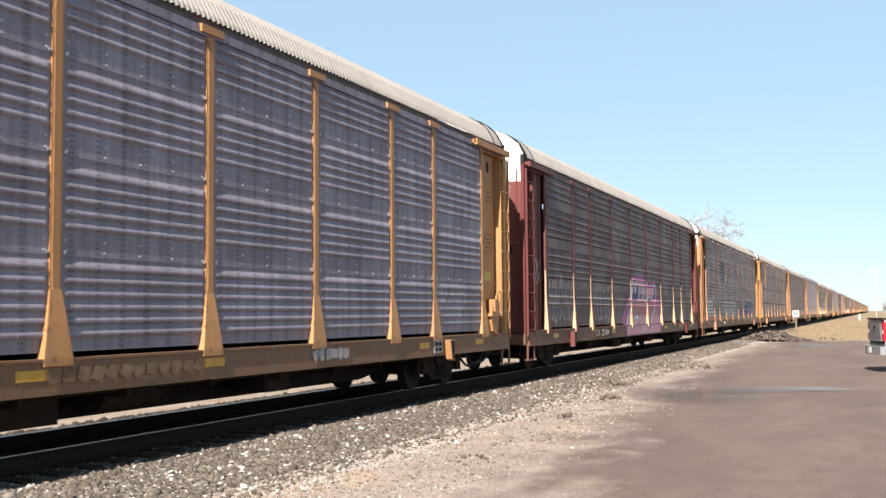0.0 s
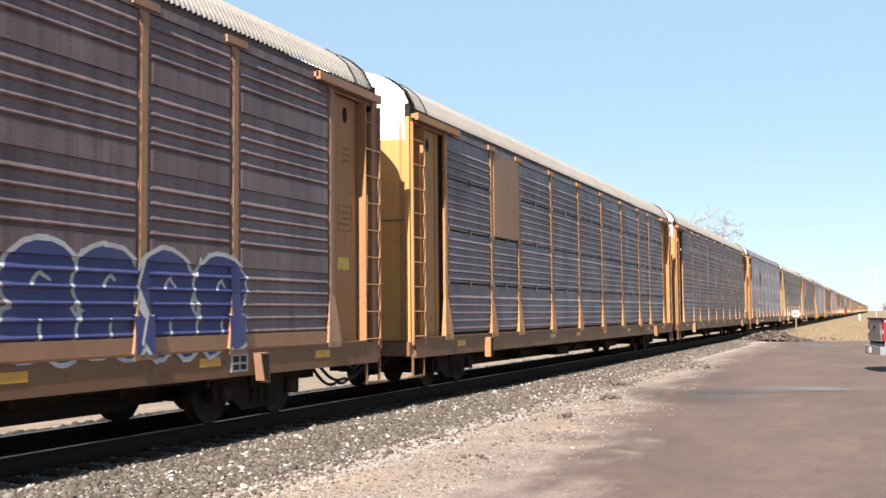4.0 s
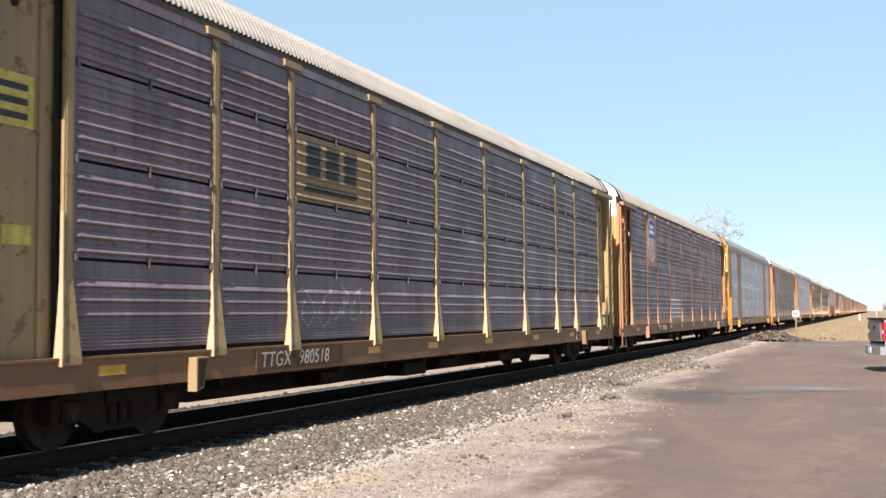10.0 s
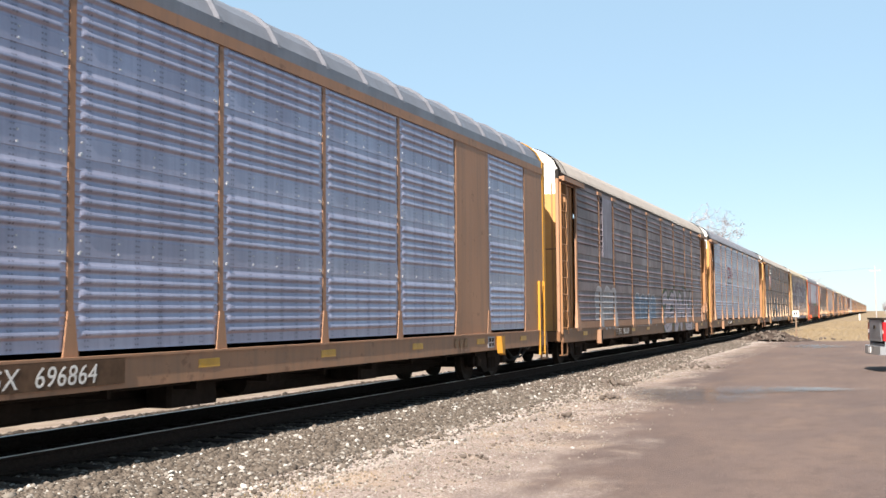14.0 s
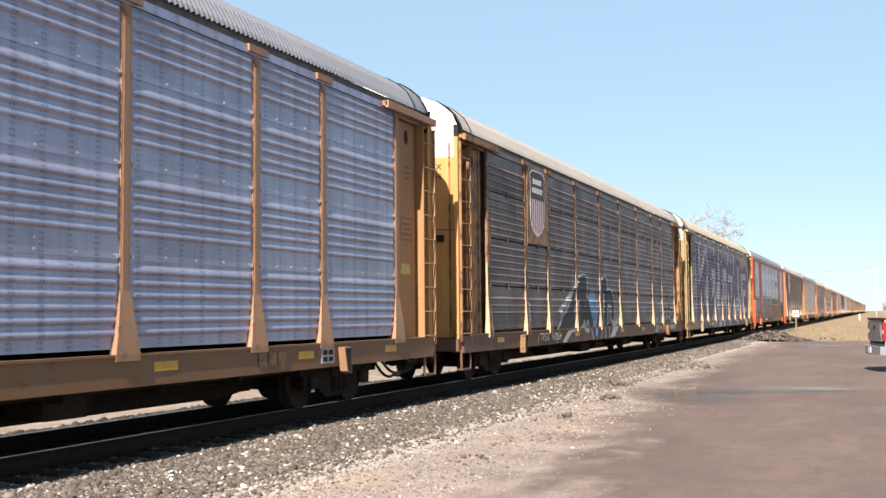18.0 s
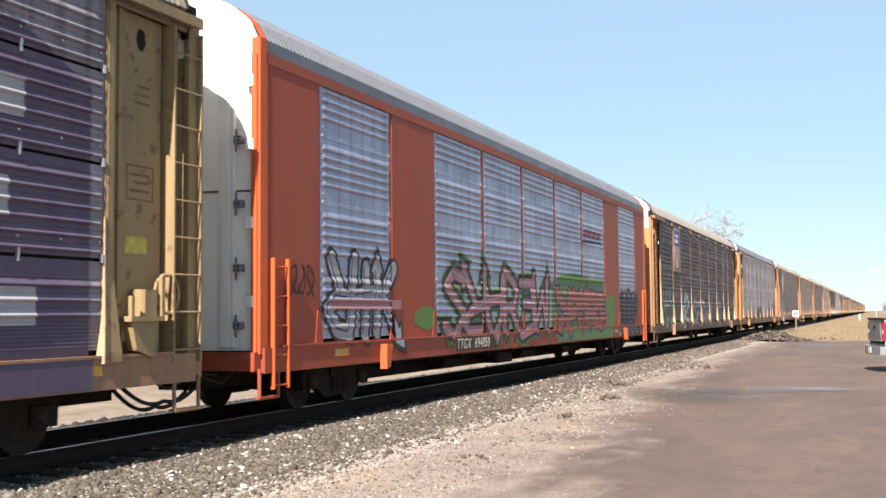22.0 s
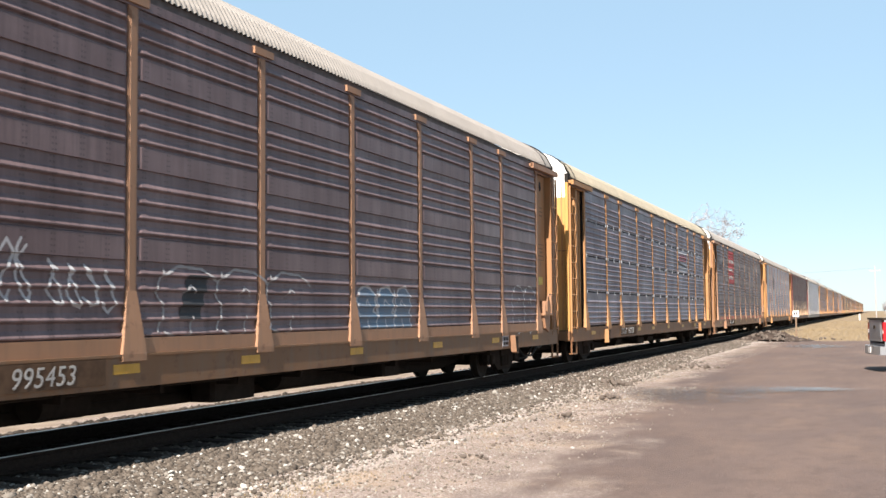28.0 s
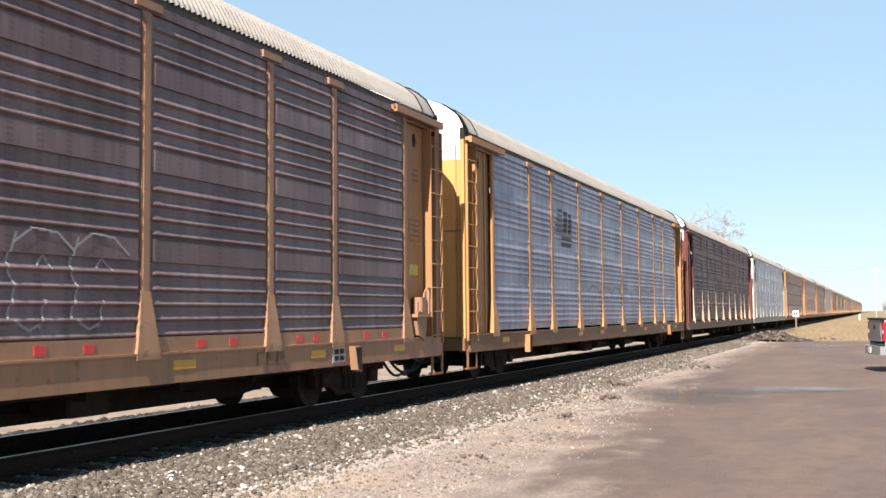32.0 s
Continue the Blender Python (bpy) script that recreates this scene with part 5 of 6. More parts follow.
tag_lines(c, "E", 26.1, 26.8, 2.2, 2.8, 4, 14, "white_spray", 0.035)
# 2: silver bubbles
c = cars[2]
door_text(c, "CESS", 5.08, "ink_red", 0.17)
door_text(c, "IGHT CAR", 4.84, "ink_red", 0.17)
throwup(c, "D", 2.55, 4.75, 1.10, 2.25, 2, 21, "silver", "coal", 0.06)
tag_lines(c, "D", 4.6, 5.1, 1.6, 2.1, 2, 25, "coal", 0.08)
each(c, "D", "graffiti_band", [rect(5.4, 7.0, 1.40, 1.50), rect(5.4, 7.0, 1.58, 1.68), rect(5.4, 6.9, 1.76, 1.84)], "green_dull", 0.004)
each(c, "D", "graffiti_band", [rect(5.4, 8.3, 1.94, 2.00), rect(5.4, 7.2, 2.05, 2.14)], "blue_dull", 0.004)
throwup(c, "D", 8.75, 14.2, 1.22, 2.15, 5, 22, "grey_spray", "coal", 0.055)
throwup(c, "D", 14.6, 18.2, 1.15, 2.1, 3, 23, None, "coal", 0.04)
throwup(c, "D", 19.0, 23.4, 1.02, 2.28, 4, 24, "navy", "white_spray", 0.06)
striped_emblem(c, "D", 7.5, 3.33, 0.95, "coal")
# 3: faded plate in the second bay
part("emblem_plate", Shape().box(FACE + 0.030, FACE + 0.046, POSTS[1] + 0.10, POSTS[2] - 0.10, 3.22, 5.10).mesh("emblem_plate", MAT["tan"]), cars[3], "faded blank plate")
# 4: round blue emblem on the end bay
c = cars[4]
part("emblem_ring", Shape().slab([(1.70 + 0.42 * math.cos(t * math.pi / 12), 4.2 + 0.46 * math.sin(t * math.pi / 12)) for t in range(24)], 1.380, 1.386).mesh("emblem_ring", MAT["navy"]), c, "round dark blue emblem")
part("emblem_disc", Shape().slab([(1.70 + 0.27 * math.cos(t * math.pi / 10), 4.2 + 0.30 * math.sin(t * math.pi / 10)) for t in range(20)], 1.386, 1.389).mesh("emblem_disc", MAT["blue_spray"]), c)
part("emblem_cross", Shape().box(1.389, 1.392, 1.44, 1.96, 4.16, 4.24).box(1.389, 1.392, 1.66, 1.74, 3.92, 4.48).mesh("emblem_cross", MAT["ink_white"]), c)
# 5: black outlines on zinc
c = cars[5]
striped_emblem(c, "A", 7.4, 3.42, 0.95, "ink_black")
throwup(c, "A", 2.95, 7.0, 1.10, 2.12, 4, 51, None, "coal", 0.04)
throwup(c, "A", 7.5, 12.6, 1.15, 1.95, 6, 52, None, "grey_spray", 0.035)
# 6: cream sign
c = cars[6]
painted(c, "B", "sign_field", [rect(POSTS[2] + 0.14, POSTS[3] - 0.14, 3.24, 4.22)], "cream", 0.004, "cream yellow painted sign field")
each(c, "B", "emblem_block", [[(7.6 + 0.62 * k, 3.58), (8.05 + 0.62 * k, 3.58), (8.05 + 0.62 * k, 4.12), (7.6 + 0.62 * k, 4.12)] for k in range(3)], "ink_black", 0.007)
each(c, "B", "emblem_bar", [rect(7.55, 9.3, 3.36, 3.48)], "ink_black", 0.007)
tag_lines(c, "B", 7.4, 9.5, 1.3, 2.0, 4, 61, "grey_spray", 0.035)
part("notice_board", Shape().slab(rect(1.42, 2.03, 3.42, 3.97), 1.382, 1.390).mesh("notice_board", MAT["placard"]), c, "dirty yellow notice with dark bars")
for z in (3.80, 3.65, 3.50):
    part("notice_bar", Shape().slab(rect(1.50, 1.95, z, z + 0.07), 1.390, 1.393).mesh("notice_bar", MAT["ink_black"]), c)
# 7: shield and a pale block
c = cars[7]
shield(c, "D", 6.08, 3.42, 5.0)
painted(c, "D", "graffiti_block", [[(10.02, 1.0), (12.5, 1.0), (12.5, 2.0), (12.2, 2.16), (11.9, 2.0), (11.6, 2.18), (11.3, 2.02), (10.9, 2.2), (10.4, 2.05), (10.05, 2.1)]], "silver", 0.004)
painted(c, "D", "graffiti_marks", [blob(11.2, 1.45, 0.4, 0.3, 71), blob(11.9, 1.3, 0.2, 0.3, 72)], "grey_spray", 0.007)
# 8: band emblem on the plain panel
c = cars[8]
band_emblem(c, "N", 5.36, 4.22, 0.92, "ink_faded", 0.72)
# 9: shield, pale tags, big letters at the tail
c = cars[9]
part("emblem_plate", Shape().box(FACE + 0.030, FACE + 0.046, POSTS[1] + 0.35, POSTS[2] - 0.35, 3.22, 5.10).mesh("emblem_plate", MAT["galv_old"]), c, "faded blank grey plate")
throwup(c, "D", 4.6, 7.4, 1.0, 2.3, 3, 91, "grey_spray", "white_spray", 0.04)
throwup(c, "D", 10.3, 14.2, 1.05, 2.15, 4, 92, "blue_dull", "white_spray", 0.045)
wild(c, "D", 15.6, 22.4, 0.80, 2.15, "hook arch fork zig loop", 93, "lilac", "coal", 0.46, 0.08, 0.0, glow="green_dull", shine="coal")
throwup(c, "D", 22.9, 25.4, 1.0, 1.95, 3, 94, None, "white_spray", 0.035)
# 10: red band emblem
band_emblem(cars[10], "A", 7.98, 3.46, 1.0, "stripe_red", 0.54)
# 11: rusted, shield, black and white letters
c = cars[11]
shield(c, "B", 6.15, 3.45, 5.05, True, "ink_black", True)
low = [[(8.0, 0.75), (9.3, 1.5), (10.35, 2.3), (10.95, 2.36), (10.9, 1.95), (10.45, 1.75)], [(8.6, 1.2), (9.8, 1.3), (10.55, 1.35), (10.75, 2.2)], [(10.4, 2.0), (10.85, 1.2), (11.25, 1.7), (11.9, 0.85)], [(12.35, 0.8), (12.9, 1.7), (13.05, 2.3), (13.5, 2.38)], [(13.45, 0.8), (13.55, 1.95), (14.1, 2.0), (14.45, 1.85), (14.45, 1.45)]]
painted(c, "B", "graffiti_rim", [r for p in low for r in stroke(p, 0.62)], "white_spray", 0.005)
painted(c, "B", "graffiti_shape", [r for p in low for r in stroke(p, 0.46)], "coal", 0.008)
painted(c, "B", "graffiti_fill", [[(11.3, 1.85), (11.55, 2.15), (12.0, 2.2), (12.3, 1.95), (12.42, 1.55), (12.25, 1.2), (12.15, 0.8), (11.9, 0.8), (11.85, 1.2), (11.55, 1.55)]], "blue_spray", 0.012, "pale blue sprayed face form")
painted(c, "B", "graffiti_line", [r for p in ([(11.85, 1.95), (12.1, 1.6)], [(12.15, 1.95), (11.9, 1.55)], [(11.98, 1.4), (11.95, 1.1), (12.1, 1.0)]) for r in stroke(p, 0.05)], "coal", 0.016)
each(c, "B", "graffiti_strip", [[(8.0, 1.55), (8.3, 1.45), (10.0, 2.25), (10.3, 2.42), (10.0, 2.40)], [(9.55, 1.45), (10.1, 1.8), (10.05, 1.9), (9.7, 1.6)], [(10.5, 1.05), (10.8, 1.3), (11.15, 0.95), (11.0, 0.9)], [(13.75, 0.72), (14.5, 1.2), (15.3, 1.2), (14.4, 0.72)], [(8.2, 0.70), (8.6, 0.70), (9.2, 1.0), (8.8, 1.0)]], "white_spray", 0.014)
each(c, "B", "graffiti_strip", [[(14.75, 1.2), (15.7, 1.2), (15.75, 1.45), (14.8, 1.45)]], "grey_spray", 0.006)
tag_lines(c, "B", 16.3, 17.3, 1.25, 1.75, 4, 114, "grey_spray", 0.03)
tag_lines(c, "B", 18.9, 20.0, 1.25, 1.75, 4, 116, "grey_spray", 0.03)
painted(c, "B", "graffiti_field", [[(21.6, 1.06), (25.75, 1.06), (25.75, 1.72), (23.3, 1.80), (22.4, 1.85), (22.3, 1.3), (21.7, 1.25)]], "grey_spray", 0.004)
each(c, "B", "graffiti_strip", [[(21.2, 0.72), (21.9, 0.72), (22.1, 1.0), (21.5, 1.0)], [(22.8, 0.80), (25.6, 0.80), (25.6, 0.98), (22.9, 0.98)]], "grey_spray", 0.005)
dark = stroke([(22.55, 1.72), (22.4, 1.5), (22.65, 1.3), (22.35, 1.12)], 0.13) + stroke([(22.95, 1.7), (22.95, 1.13), (23.45, 1.13)], 0.15)
for u in (23.65, 24.35):
    dark += stroke([(u + 0.45, 1.62), (u, 1.65), (u, 1.13), (u + 0.48, 1.13)], 0.14) + stroke([(u, 1.40), (u + 0.36, 1.40)], 0.11)
dark += stroke([(25.1, 1.06), (25.1, 1.6), (25.5, 1.58), (25.52, 1.3), (25.1, 1.26)], 0.14)
painted(c, "B", "graffiti_letters", dark, "coal", 0.007)
painted(c, "B", "graffiti_mark", [r for p in ([(5.25, 1.7), (5.45, 1.75), (5.5, 1.55), (5.25, 1.35), (5.55, 1.32)],) for r in stroke(p, 0.07)], "white_spray", 0.006)
# 12: purple letters over the whole side
c = cars[12]
painted(c, "B", "graffiti_field", [[(3.3, 0.70), (25.6, 0.70), (25.6, 4.0), (24.5, 4.5), (22.0, 4.3), (20.9, 4.75), (18.5, 4.35), (15.5, 4.35), (13.0, 4.55), (12.0, 4.95), (10.4, 4.5), (8.0, 4.6), (7.4, 4.75), (5.6, 4.0), (5.2, 4.75), (3.35, 4.78)]], "purple", 0.004, "deep purple sprayed ground")
light = []
light += stroke([(3.62, 0.75), (3.58, 4.6)], 0.24) + [[(4.5, 4.8), (4.95, 4.8), (5.05, 3.5), (4.75, 2.85), (4.55, 2.65)]] + stroke([(5.2, 3.4), (7.1, 4.65)], 0.40) + [[(4.35, 0.72), (5.15, 0.72), (5.6, 2.0), (5.0, 1.75)]]
light += [[(6.3, 2.5), (7.3, 3.4), (7.5, 3.4), (7.5, 1.1), (7.1, 1.1), (6.6, 1.95)]] + stroke([(7.55, 1.0), (7.5, 4.7)], 0.16)
light += [[(8.95, 3.75), (10.2, 3.75), (10.2, 2.7), (9.2, 2.15), (8.95, 2.4)], [(8.5, 0.72), (9.5, 0.72), (10.4, 1.7), (9.7, 1.75), (9.0, 1.3)], [(11.55, 4.85), (11.95, 4.9), (12.1, 0.72), (11.0, 0.72), (11.25, 1.2), (10.75, 1.75), (10.4, 2.3), (11.2, 3.2)]]
light += [[(13.0, 1.1), (13.3, 3.9), (14.9, 3.9), (14.9, 1.1), (14.3, 1.1), (14.3, 1.9), (13.6, 1.9), (13.6, 1.1)]]
light += [[(15.6, 3.6), (15.6, 3.2), (17.2, 3.2), (15.5, 0.72), (16.0, 0.72), (18.3, 4.1), (18.0, 4.1), (17.8, 3.6)], [(17.3, 1.2), (18.4, 1.2), (18.6, 2.0), (17.8, 2.1)]]
light += [[(19.2, 1.2), (20.8, 1.2), (20.8, 4.2), (20.2, 4.2), (20.2, 2.4), (19.3, 2.3)], [(22.0, 1.4), (24.8, 1.4), (24.8, 1.8), (22.6, 1.8), (22.6, 2.5), (24.4, 2.5), (24.4, 2.9), (22.6, 2.9), (22.6, 3.5), (24.6, 3.5), (24.6, 3.9), (22.0, 3.9)]]
light += [[(9.4, 0.72), (9.9, 0.72), (10.0, 1.0), (9.5, 1.0)], [(12.9, 0.72), (13.4, 0.72), (13.5, 1.0), (13.0, 1.0)], [(19.0, 0.72), (19.7, 0.72), (19.8, 1.0), (19.1, 1.0)]]
painted(c, "B", "graffiti_letters", light, "silver", 0.008, "pale silver block letters")
painted(c, "B", "graffiti_holes", [[(13.75, 2.4), (13.85, 3.2), (14.4, 3.2), (14.4, 2.4)], [(8.9, 2.75), (8.9, 3.1), (9.3, 3.1), (9.3, 2.75)], [(11.55, 1.9), (11.75, 1.2), (11.6, 1.1), (11.45, 1.6)]], "purple", 0.011)
lettering(c, "R1", 9.9, 0.785, 0.2, 1.552, "coal", "stencil")
# 13: orange car with coloured pieces
c = cars[13]
tag_lines(c, "N", 1.55, 2.3, 1.7, 2.3, 3, 131, "coal", 0.035)
wild(c, "N", 2.75, 5.25, 1.12, 2.30, "loop stem fork", 132, "silver", "coal", 0.26, 0.07, 0.05, shine="navy")
painted(c, "N", "graffiti_band", [[(2.8, 1.58), (5.5, 1.58), (5.5, 1.74), (2.85, 1.74)]], "rose", 0.014)
painted(c, "N", "graffiti_cloud", [blob(6.7, 1.42, 1.3, 0.45, 130)], "green", 0.004)
wild(c, "N", 7.5, 14.8, 1.02, 2.38, "hook loop arch loop comb zig", 133, "rose", "coal", 0.24, 0.09, 0.06, glow="green", shine="white_spray", spikes=0.25)
painted(c, "N", "graffiti_cloud", [[(15.2, 2.3), (16.0, 2.5), (17.6, 2.62), (19.5, 2.5), (21.0, 2.5), (21.2, 1.9), (22.4, 2.1), (22.6, 1.3), (21.9, 0.72), (15.6, 0.72), (15.2, 1.2)]], "green", 0.003)
wild(c, "N", 15.9, 21.0, 1.18, 1.98, "fork arch loop comb hook", 134, "red_spray", "coal", 0.36, 0.055, 0.05, glow="blue_dull", spikes=0.45)
for u, z in ((16.5, 1.5), (17.9, 1.55), (18.5, 1.55), (19.5, 1.72), (19.4, 1.35), (20.4, 1.6)):
    painted(c, "N", "graffiti_eye", [[(u - 0.2, z - 0.08), (u, z + 0.08), (u + 0.22, z + 0.02), (u + 0.02, z - 0.12)]], "coal", 0.014)
    painted(c, "N", "graffiti_shine", [[(u - 0.1, z - 0.05), (u, z + 0.03), (u + 0.12, z), (u, z - 0.07)]], "blue_spray", 0.017)
painted(c, "N", "graffiti_block", [[(23.25, 0.72), (26.2, 0.72), (26.25, 2.1), (26.0, 2.3), (25.3, 2.2), (24.7, 2.35), (24.0, 2.22), (23.5, 2.3), (23.25, 2.1)]], "coal", 0.004)
throwup(c, "N", 23.3, 26.15, 0.76, 2.25, 4, 139, None, "lilac", 0.04)
each(c, "N", "emblem_bar", [[(18.55 + 0.54 * k, 3.72), (19.0 + 0.54 * k, 3.72), (19.08 + 0.54 * k, 3.95), (18.63 + 0.54 * k, 3.95)] for k in range(4)], "stripe_red", 0.006)
painted(c, "N", "emblem_wedge", [[(18.5, 3.54), (20.8, 3.62), (20.8, 3.67), (18.5, 3.62)]], "ink_black", 0.006)
# 14: shield, teal and white letters
c = cars[14]
shield(c, "E", 6.08, 3.42, 5.0)
wild(c, "E", 2.75, 5.0, 1.0, 2.35, "loop arch fork", 141, "teal", "dark_brown", 0.20, 0.035, 0.0, glow="green_dull", shine="mint")
throwup(c, "E", 5.35, 6.2, 1.0, 2.2, 1, 145, None, "grey_spray", 0.04)
wild(c, "E", 7.25, 9.1, 1.05, 2.2, "arch hook", 142, "mint", "dark_brown", 0.22, 0.03, 0.0, spikes=0.2)
wild(c, "E", 10.4, 16.3, 0.95, 2.05, "hook arch loop zig arch", 143, "grey_spray", "dark_brown", 0.22, 0.04, 0.04, shine="white_spray", spikes=0.25)
throwup(c, "E", 18.75, 20.1, 1.1, 1.95, 2, 144, "blue_dull", "grey_spray", 0.04)
# 15: black letters and a magenta block
c = cars[15]
fat = [[(10.7, 1.25), (11.2, 1.5), (11.5, 1.2)], [(12.7, 1.55), (12.35, 1.62), (11.95, 1.35), (12.2, 1.15), (12.75, 1.2), (12.75, 1.5)], [(13.25, 1.05), (13.35, 1.6), (13.75, 1.62), (13.7, 1.4), (14.0, 1.28), (13.9, 1.08), (13.45, 1.15)]]
painted(c, "A", "graffiti_shadow", [r for p in fat for r in stroke(p, 0.56)], "coal", 0.004)
painted(c, "A", "graffiti_rim", [r for p in fat for r in stroke(p, 0.44)], "white_spray", 0.007)
painted(c, "A", "graffiti_shape", [r for p in fat for r in stroke(p, 0.36)], "coal", 0.010)
painted(c, "A", "graffiti_line", [r for p in ([(12.3, 1.42), (12.6, 1.40), (12.55, 1.30)], [(13.55, 1.48), (13.65, 1.5)], [(13.5, 1.25), (13.68, 1.25)]) for r in stroke(p, 0.05)], "white_spray", 0.013)
throwup(c, "A", 23.45, 25.6, 1.08, 2.3, 2, 154, "magenta_dark", "magenta_dark", 0.03)
tag_lines(c, "A", 19.9, 21.0, 1.4, 2.2, 3, 155, "ink_faded", 0.05)
# 16: shield and pale letters
c = cars[16]
shield(c, "D", 6.08, 3.42, 5.0)
painted(c, "D", "graffiti_cloud", [[(2.3, 0.75), (6.9, 0.75), (7.05, 1.3), (6.5, 1.9), (6.0, 2.4), (5.6, 2.0), (5.1, 2.6), (4.8, 2.0), (4.1, 2.4), (3.8, 2.1), (3.3, 2.85), (2.9, 2.0), (2.5, 1.6)]], "lilac", 0.004)
wild(c, "D", 2.7, 6.7, 0.85, 1.9, "fork hook arch loop", 161, "lilac", "coal", 0.62, 0.02, 0.05, shine="pink")
for u, z in ((3.1, 1.1), (4.2, 1.55), (5.1, 1.2), (6.0, 1.0)):
    painted(c, "D", "graffiti_eye", [blob(u, z, 0.26, 0.22, round(u * 10))], "teal", 0.016)
tag_lines(c, "D", 7.3, 8.4, 1.6, 2.3, 4, 162, "white_spray", 0.035)
tag_lines(c, "D", 8.6, 9.7, 1.5, 2.1, 4, 163, "white_spray", 0.035)
throwup(c, "D", 10.5, 14.2, 1.2, 2.1, 3, 166, None, "grey_spray", 0.045)
painted(c, "D", "graffiti_marks", [[(10.85, 1.45), (11.3, 1.45), (11.5, 2.0), (11.05, 2.0)]], "coal", 0.007)
throwup(c, "D", 15.8, 17.9, 1.15, 1.95, 3, 164, "blue_dull", "white_spray", 0.05)
throwup(c, "D", 23.9, 25.7, 1.0, 2.15, 2, 165, None, "white_spray", 0.04)
# 17: white sign on the seamed car
c = cars[17]
painted(c, "C", "sign_field", [rect(POSTS[6] + 0.14, POSTS[7] - 0.14, 3.24, 4.22)], "silver", 0.004, "pale grey painted sign field")
each(c, "C", "emblem_bar", [[(18.75 + 0.5 * k, 3.72), (19.15 + 0.5 * k, 3.72), (19.25 + 0.5 * k, 4.02), (18.85 + 0.5 * k, 4.02)] for k in range(4)], "stripe_red", 0.007)
painted(c, "C", "emblem_wedge", [[(18.6, 3.56), (20.9, 3.44), (20.9, 3.50), (18.6, 3.68)]], "ink_black", 0.007)
# 18: red sign with three pale bars
c = cars[18]
painted(c, "D", "sign_field", [rect(POSTS[2] + 0.14, POSTS[3] - 0.14, 3.12, 5.06)], "ink_red", 0.004, "red painted sign field")
each(c, "D", "emblem_bar", [[(7.45 + 0.27 * k, z), (7.63 + 0.27 * k, z), (7.66 + 0.27 * k, z + 0.20), (7.48 + 0.27 * k, z + 0.20)] for z, count in ((4.34, 8), (3.86, 7), (3.38, 7)) for k in range(count)], "ink_white", 0.007)
tag_lines(c, "D", 13.2, 15.4, 1.25, 1.95, 4, 181, "blue_spray", 0.03)
throwup(c, "D", 16.3, 18.1, 1.35, 2.4, 2, 182, None, "grey_spray", 0.035)
# 19 and on
c = cars[19]
striped_emblem(c, "A", 7.4, 3.4, 0.9)
throwup(c, "A", 11.0, 21.5, 1.1, 2.3, 7, 191, None, "dark_grey", 0.05)
tag_lines(cars[20], "E", 3, 24, 1.2, 2.2, 12, 201, "grey_spray", 0.06)
# 0: faint marks
tag_lines(cars[0], "A", 23.4, 24.8, 1.3, 2.0, 3, 1, "grey_spray", 0.04)
painted(cars[0], "A", "graffiti_marks", shards(12.6, 15.4, 0.78, 0.98, 12, 2, 0.1), "stain", 0.004)
painted(cars[0], "A", "graffiti_marks", shards(18.2, 19.4, 0.77, 1.0, 6, 3, 0.1), "grey_spray", 0.004)
for j, u in ((3, 21.0), (4, 21.0), (5, 21.0), (8, 21.0), (10, 21.2), (15, 19.5), (17, 21.5), (18, 20.8)):
    each(cars[j], SPECS[j]["kind"], "owner_mark", [rect(u + 0.26 * k, u + 0.19 + 0.26 * k, 0.80, 0.98) for k in range(3)], "stain", 0.004)


# ---------------------------------------------------------------- beside the track
# painted marker on a post
sign = thing("trackside_sign", "small white square sign on a weathered wooden post", "sign", at=pose(-4.58, 68.8, 0, 0, 0, 6))
part("post", Shape().box(-0.05, 0.05, -0.05, 0.05, -0.1, 1.85, 0.008).mesh("post", plain("weathered_post", (0.16, 0.11, 0.075), 0.9)), sign)
part("board", Shape().slab([(-0.18, 0), (0.18, 0), (0.18, 0.37), (-0.18, 0.37)], -0.012, 0.012).mesh("board", MAT["white"]), sign, "white square board", at=pose(0, -0.064, 1.44, 0, 0, 90))
for k in (-0.08, 0.05):
    part("sign_bar", Shape().box(k - 0.045, k + 0.045, -0.081, -0.077, 1.54, 1.75).mesh("sign_bar", MAT["ink_black"]), sign)

# heap of rubble
EARTH = island_stone("dark_clods", [(0.0, (0.045, 0.034, 0.027)), (0.6, (0.085, 0.066, 0.053)), (1.0, (0.20, 0.16, 0.135))], 0.95)
rows = []
for i in range(45):
    r = []
    for k in range(27):
        x, y = -8.4 + 5.0 * i / 44, 65.9 + 4.4 * k / 26
        d = ((x + 6.0) / 1.75) ** 2 + ((y - 68.1) / 2.0) ** 2
        z = 0.50 * math.exp(-d * 1.2) * (1 + 0.8 * noise.noise((x * 1.6, y * 1.6, 3))) + (0.26 * noise.noise((x * 4, y * 4, 1)) + 0.14 * noise.noise((x * 9, y * 9, 2))) * math.exp(-d)
        r.append((x, y, z - 0.035))
    rows.append(r)
heap = thing("dirt_heap", "low heap of dark dug earth and broken stone", "heap", me=Shape().grid(rows).mesh("dirt_heap", plain("dug_earth", (0.045, 0.033, 0.027), 0.95, 0, 0.5, 3)))
rng = random.Random(8)
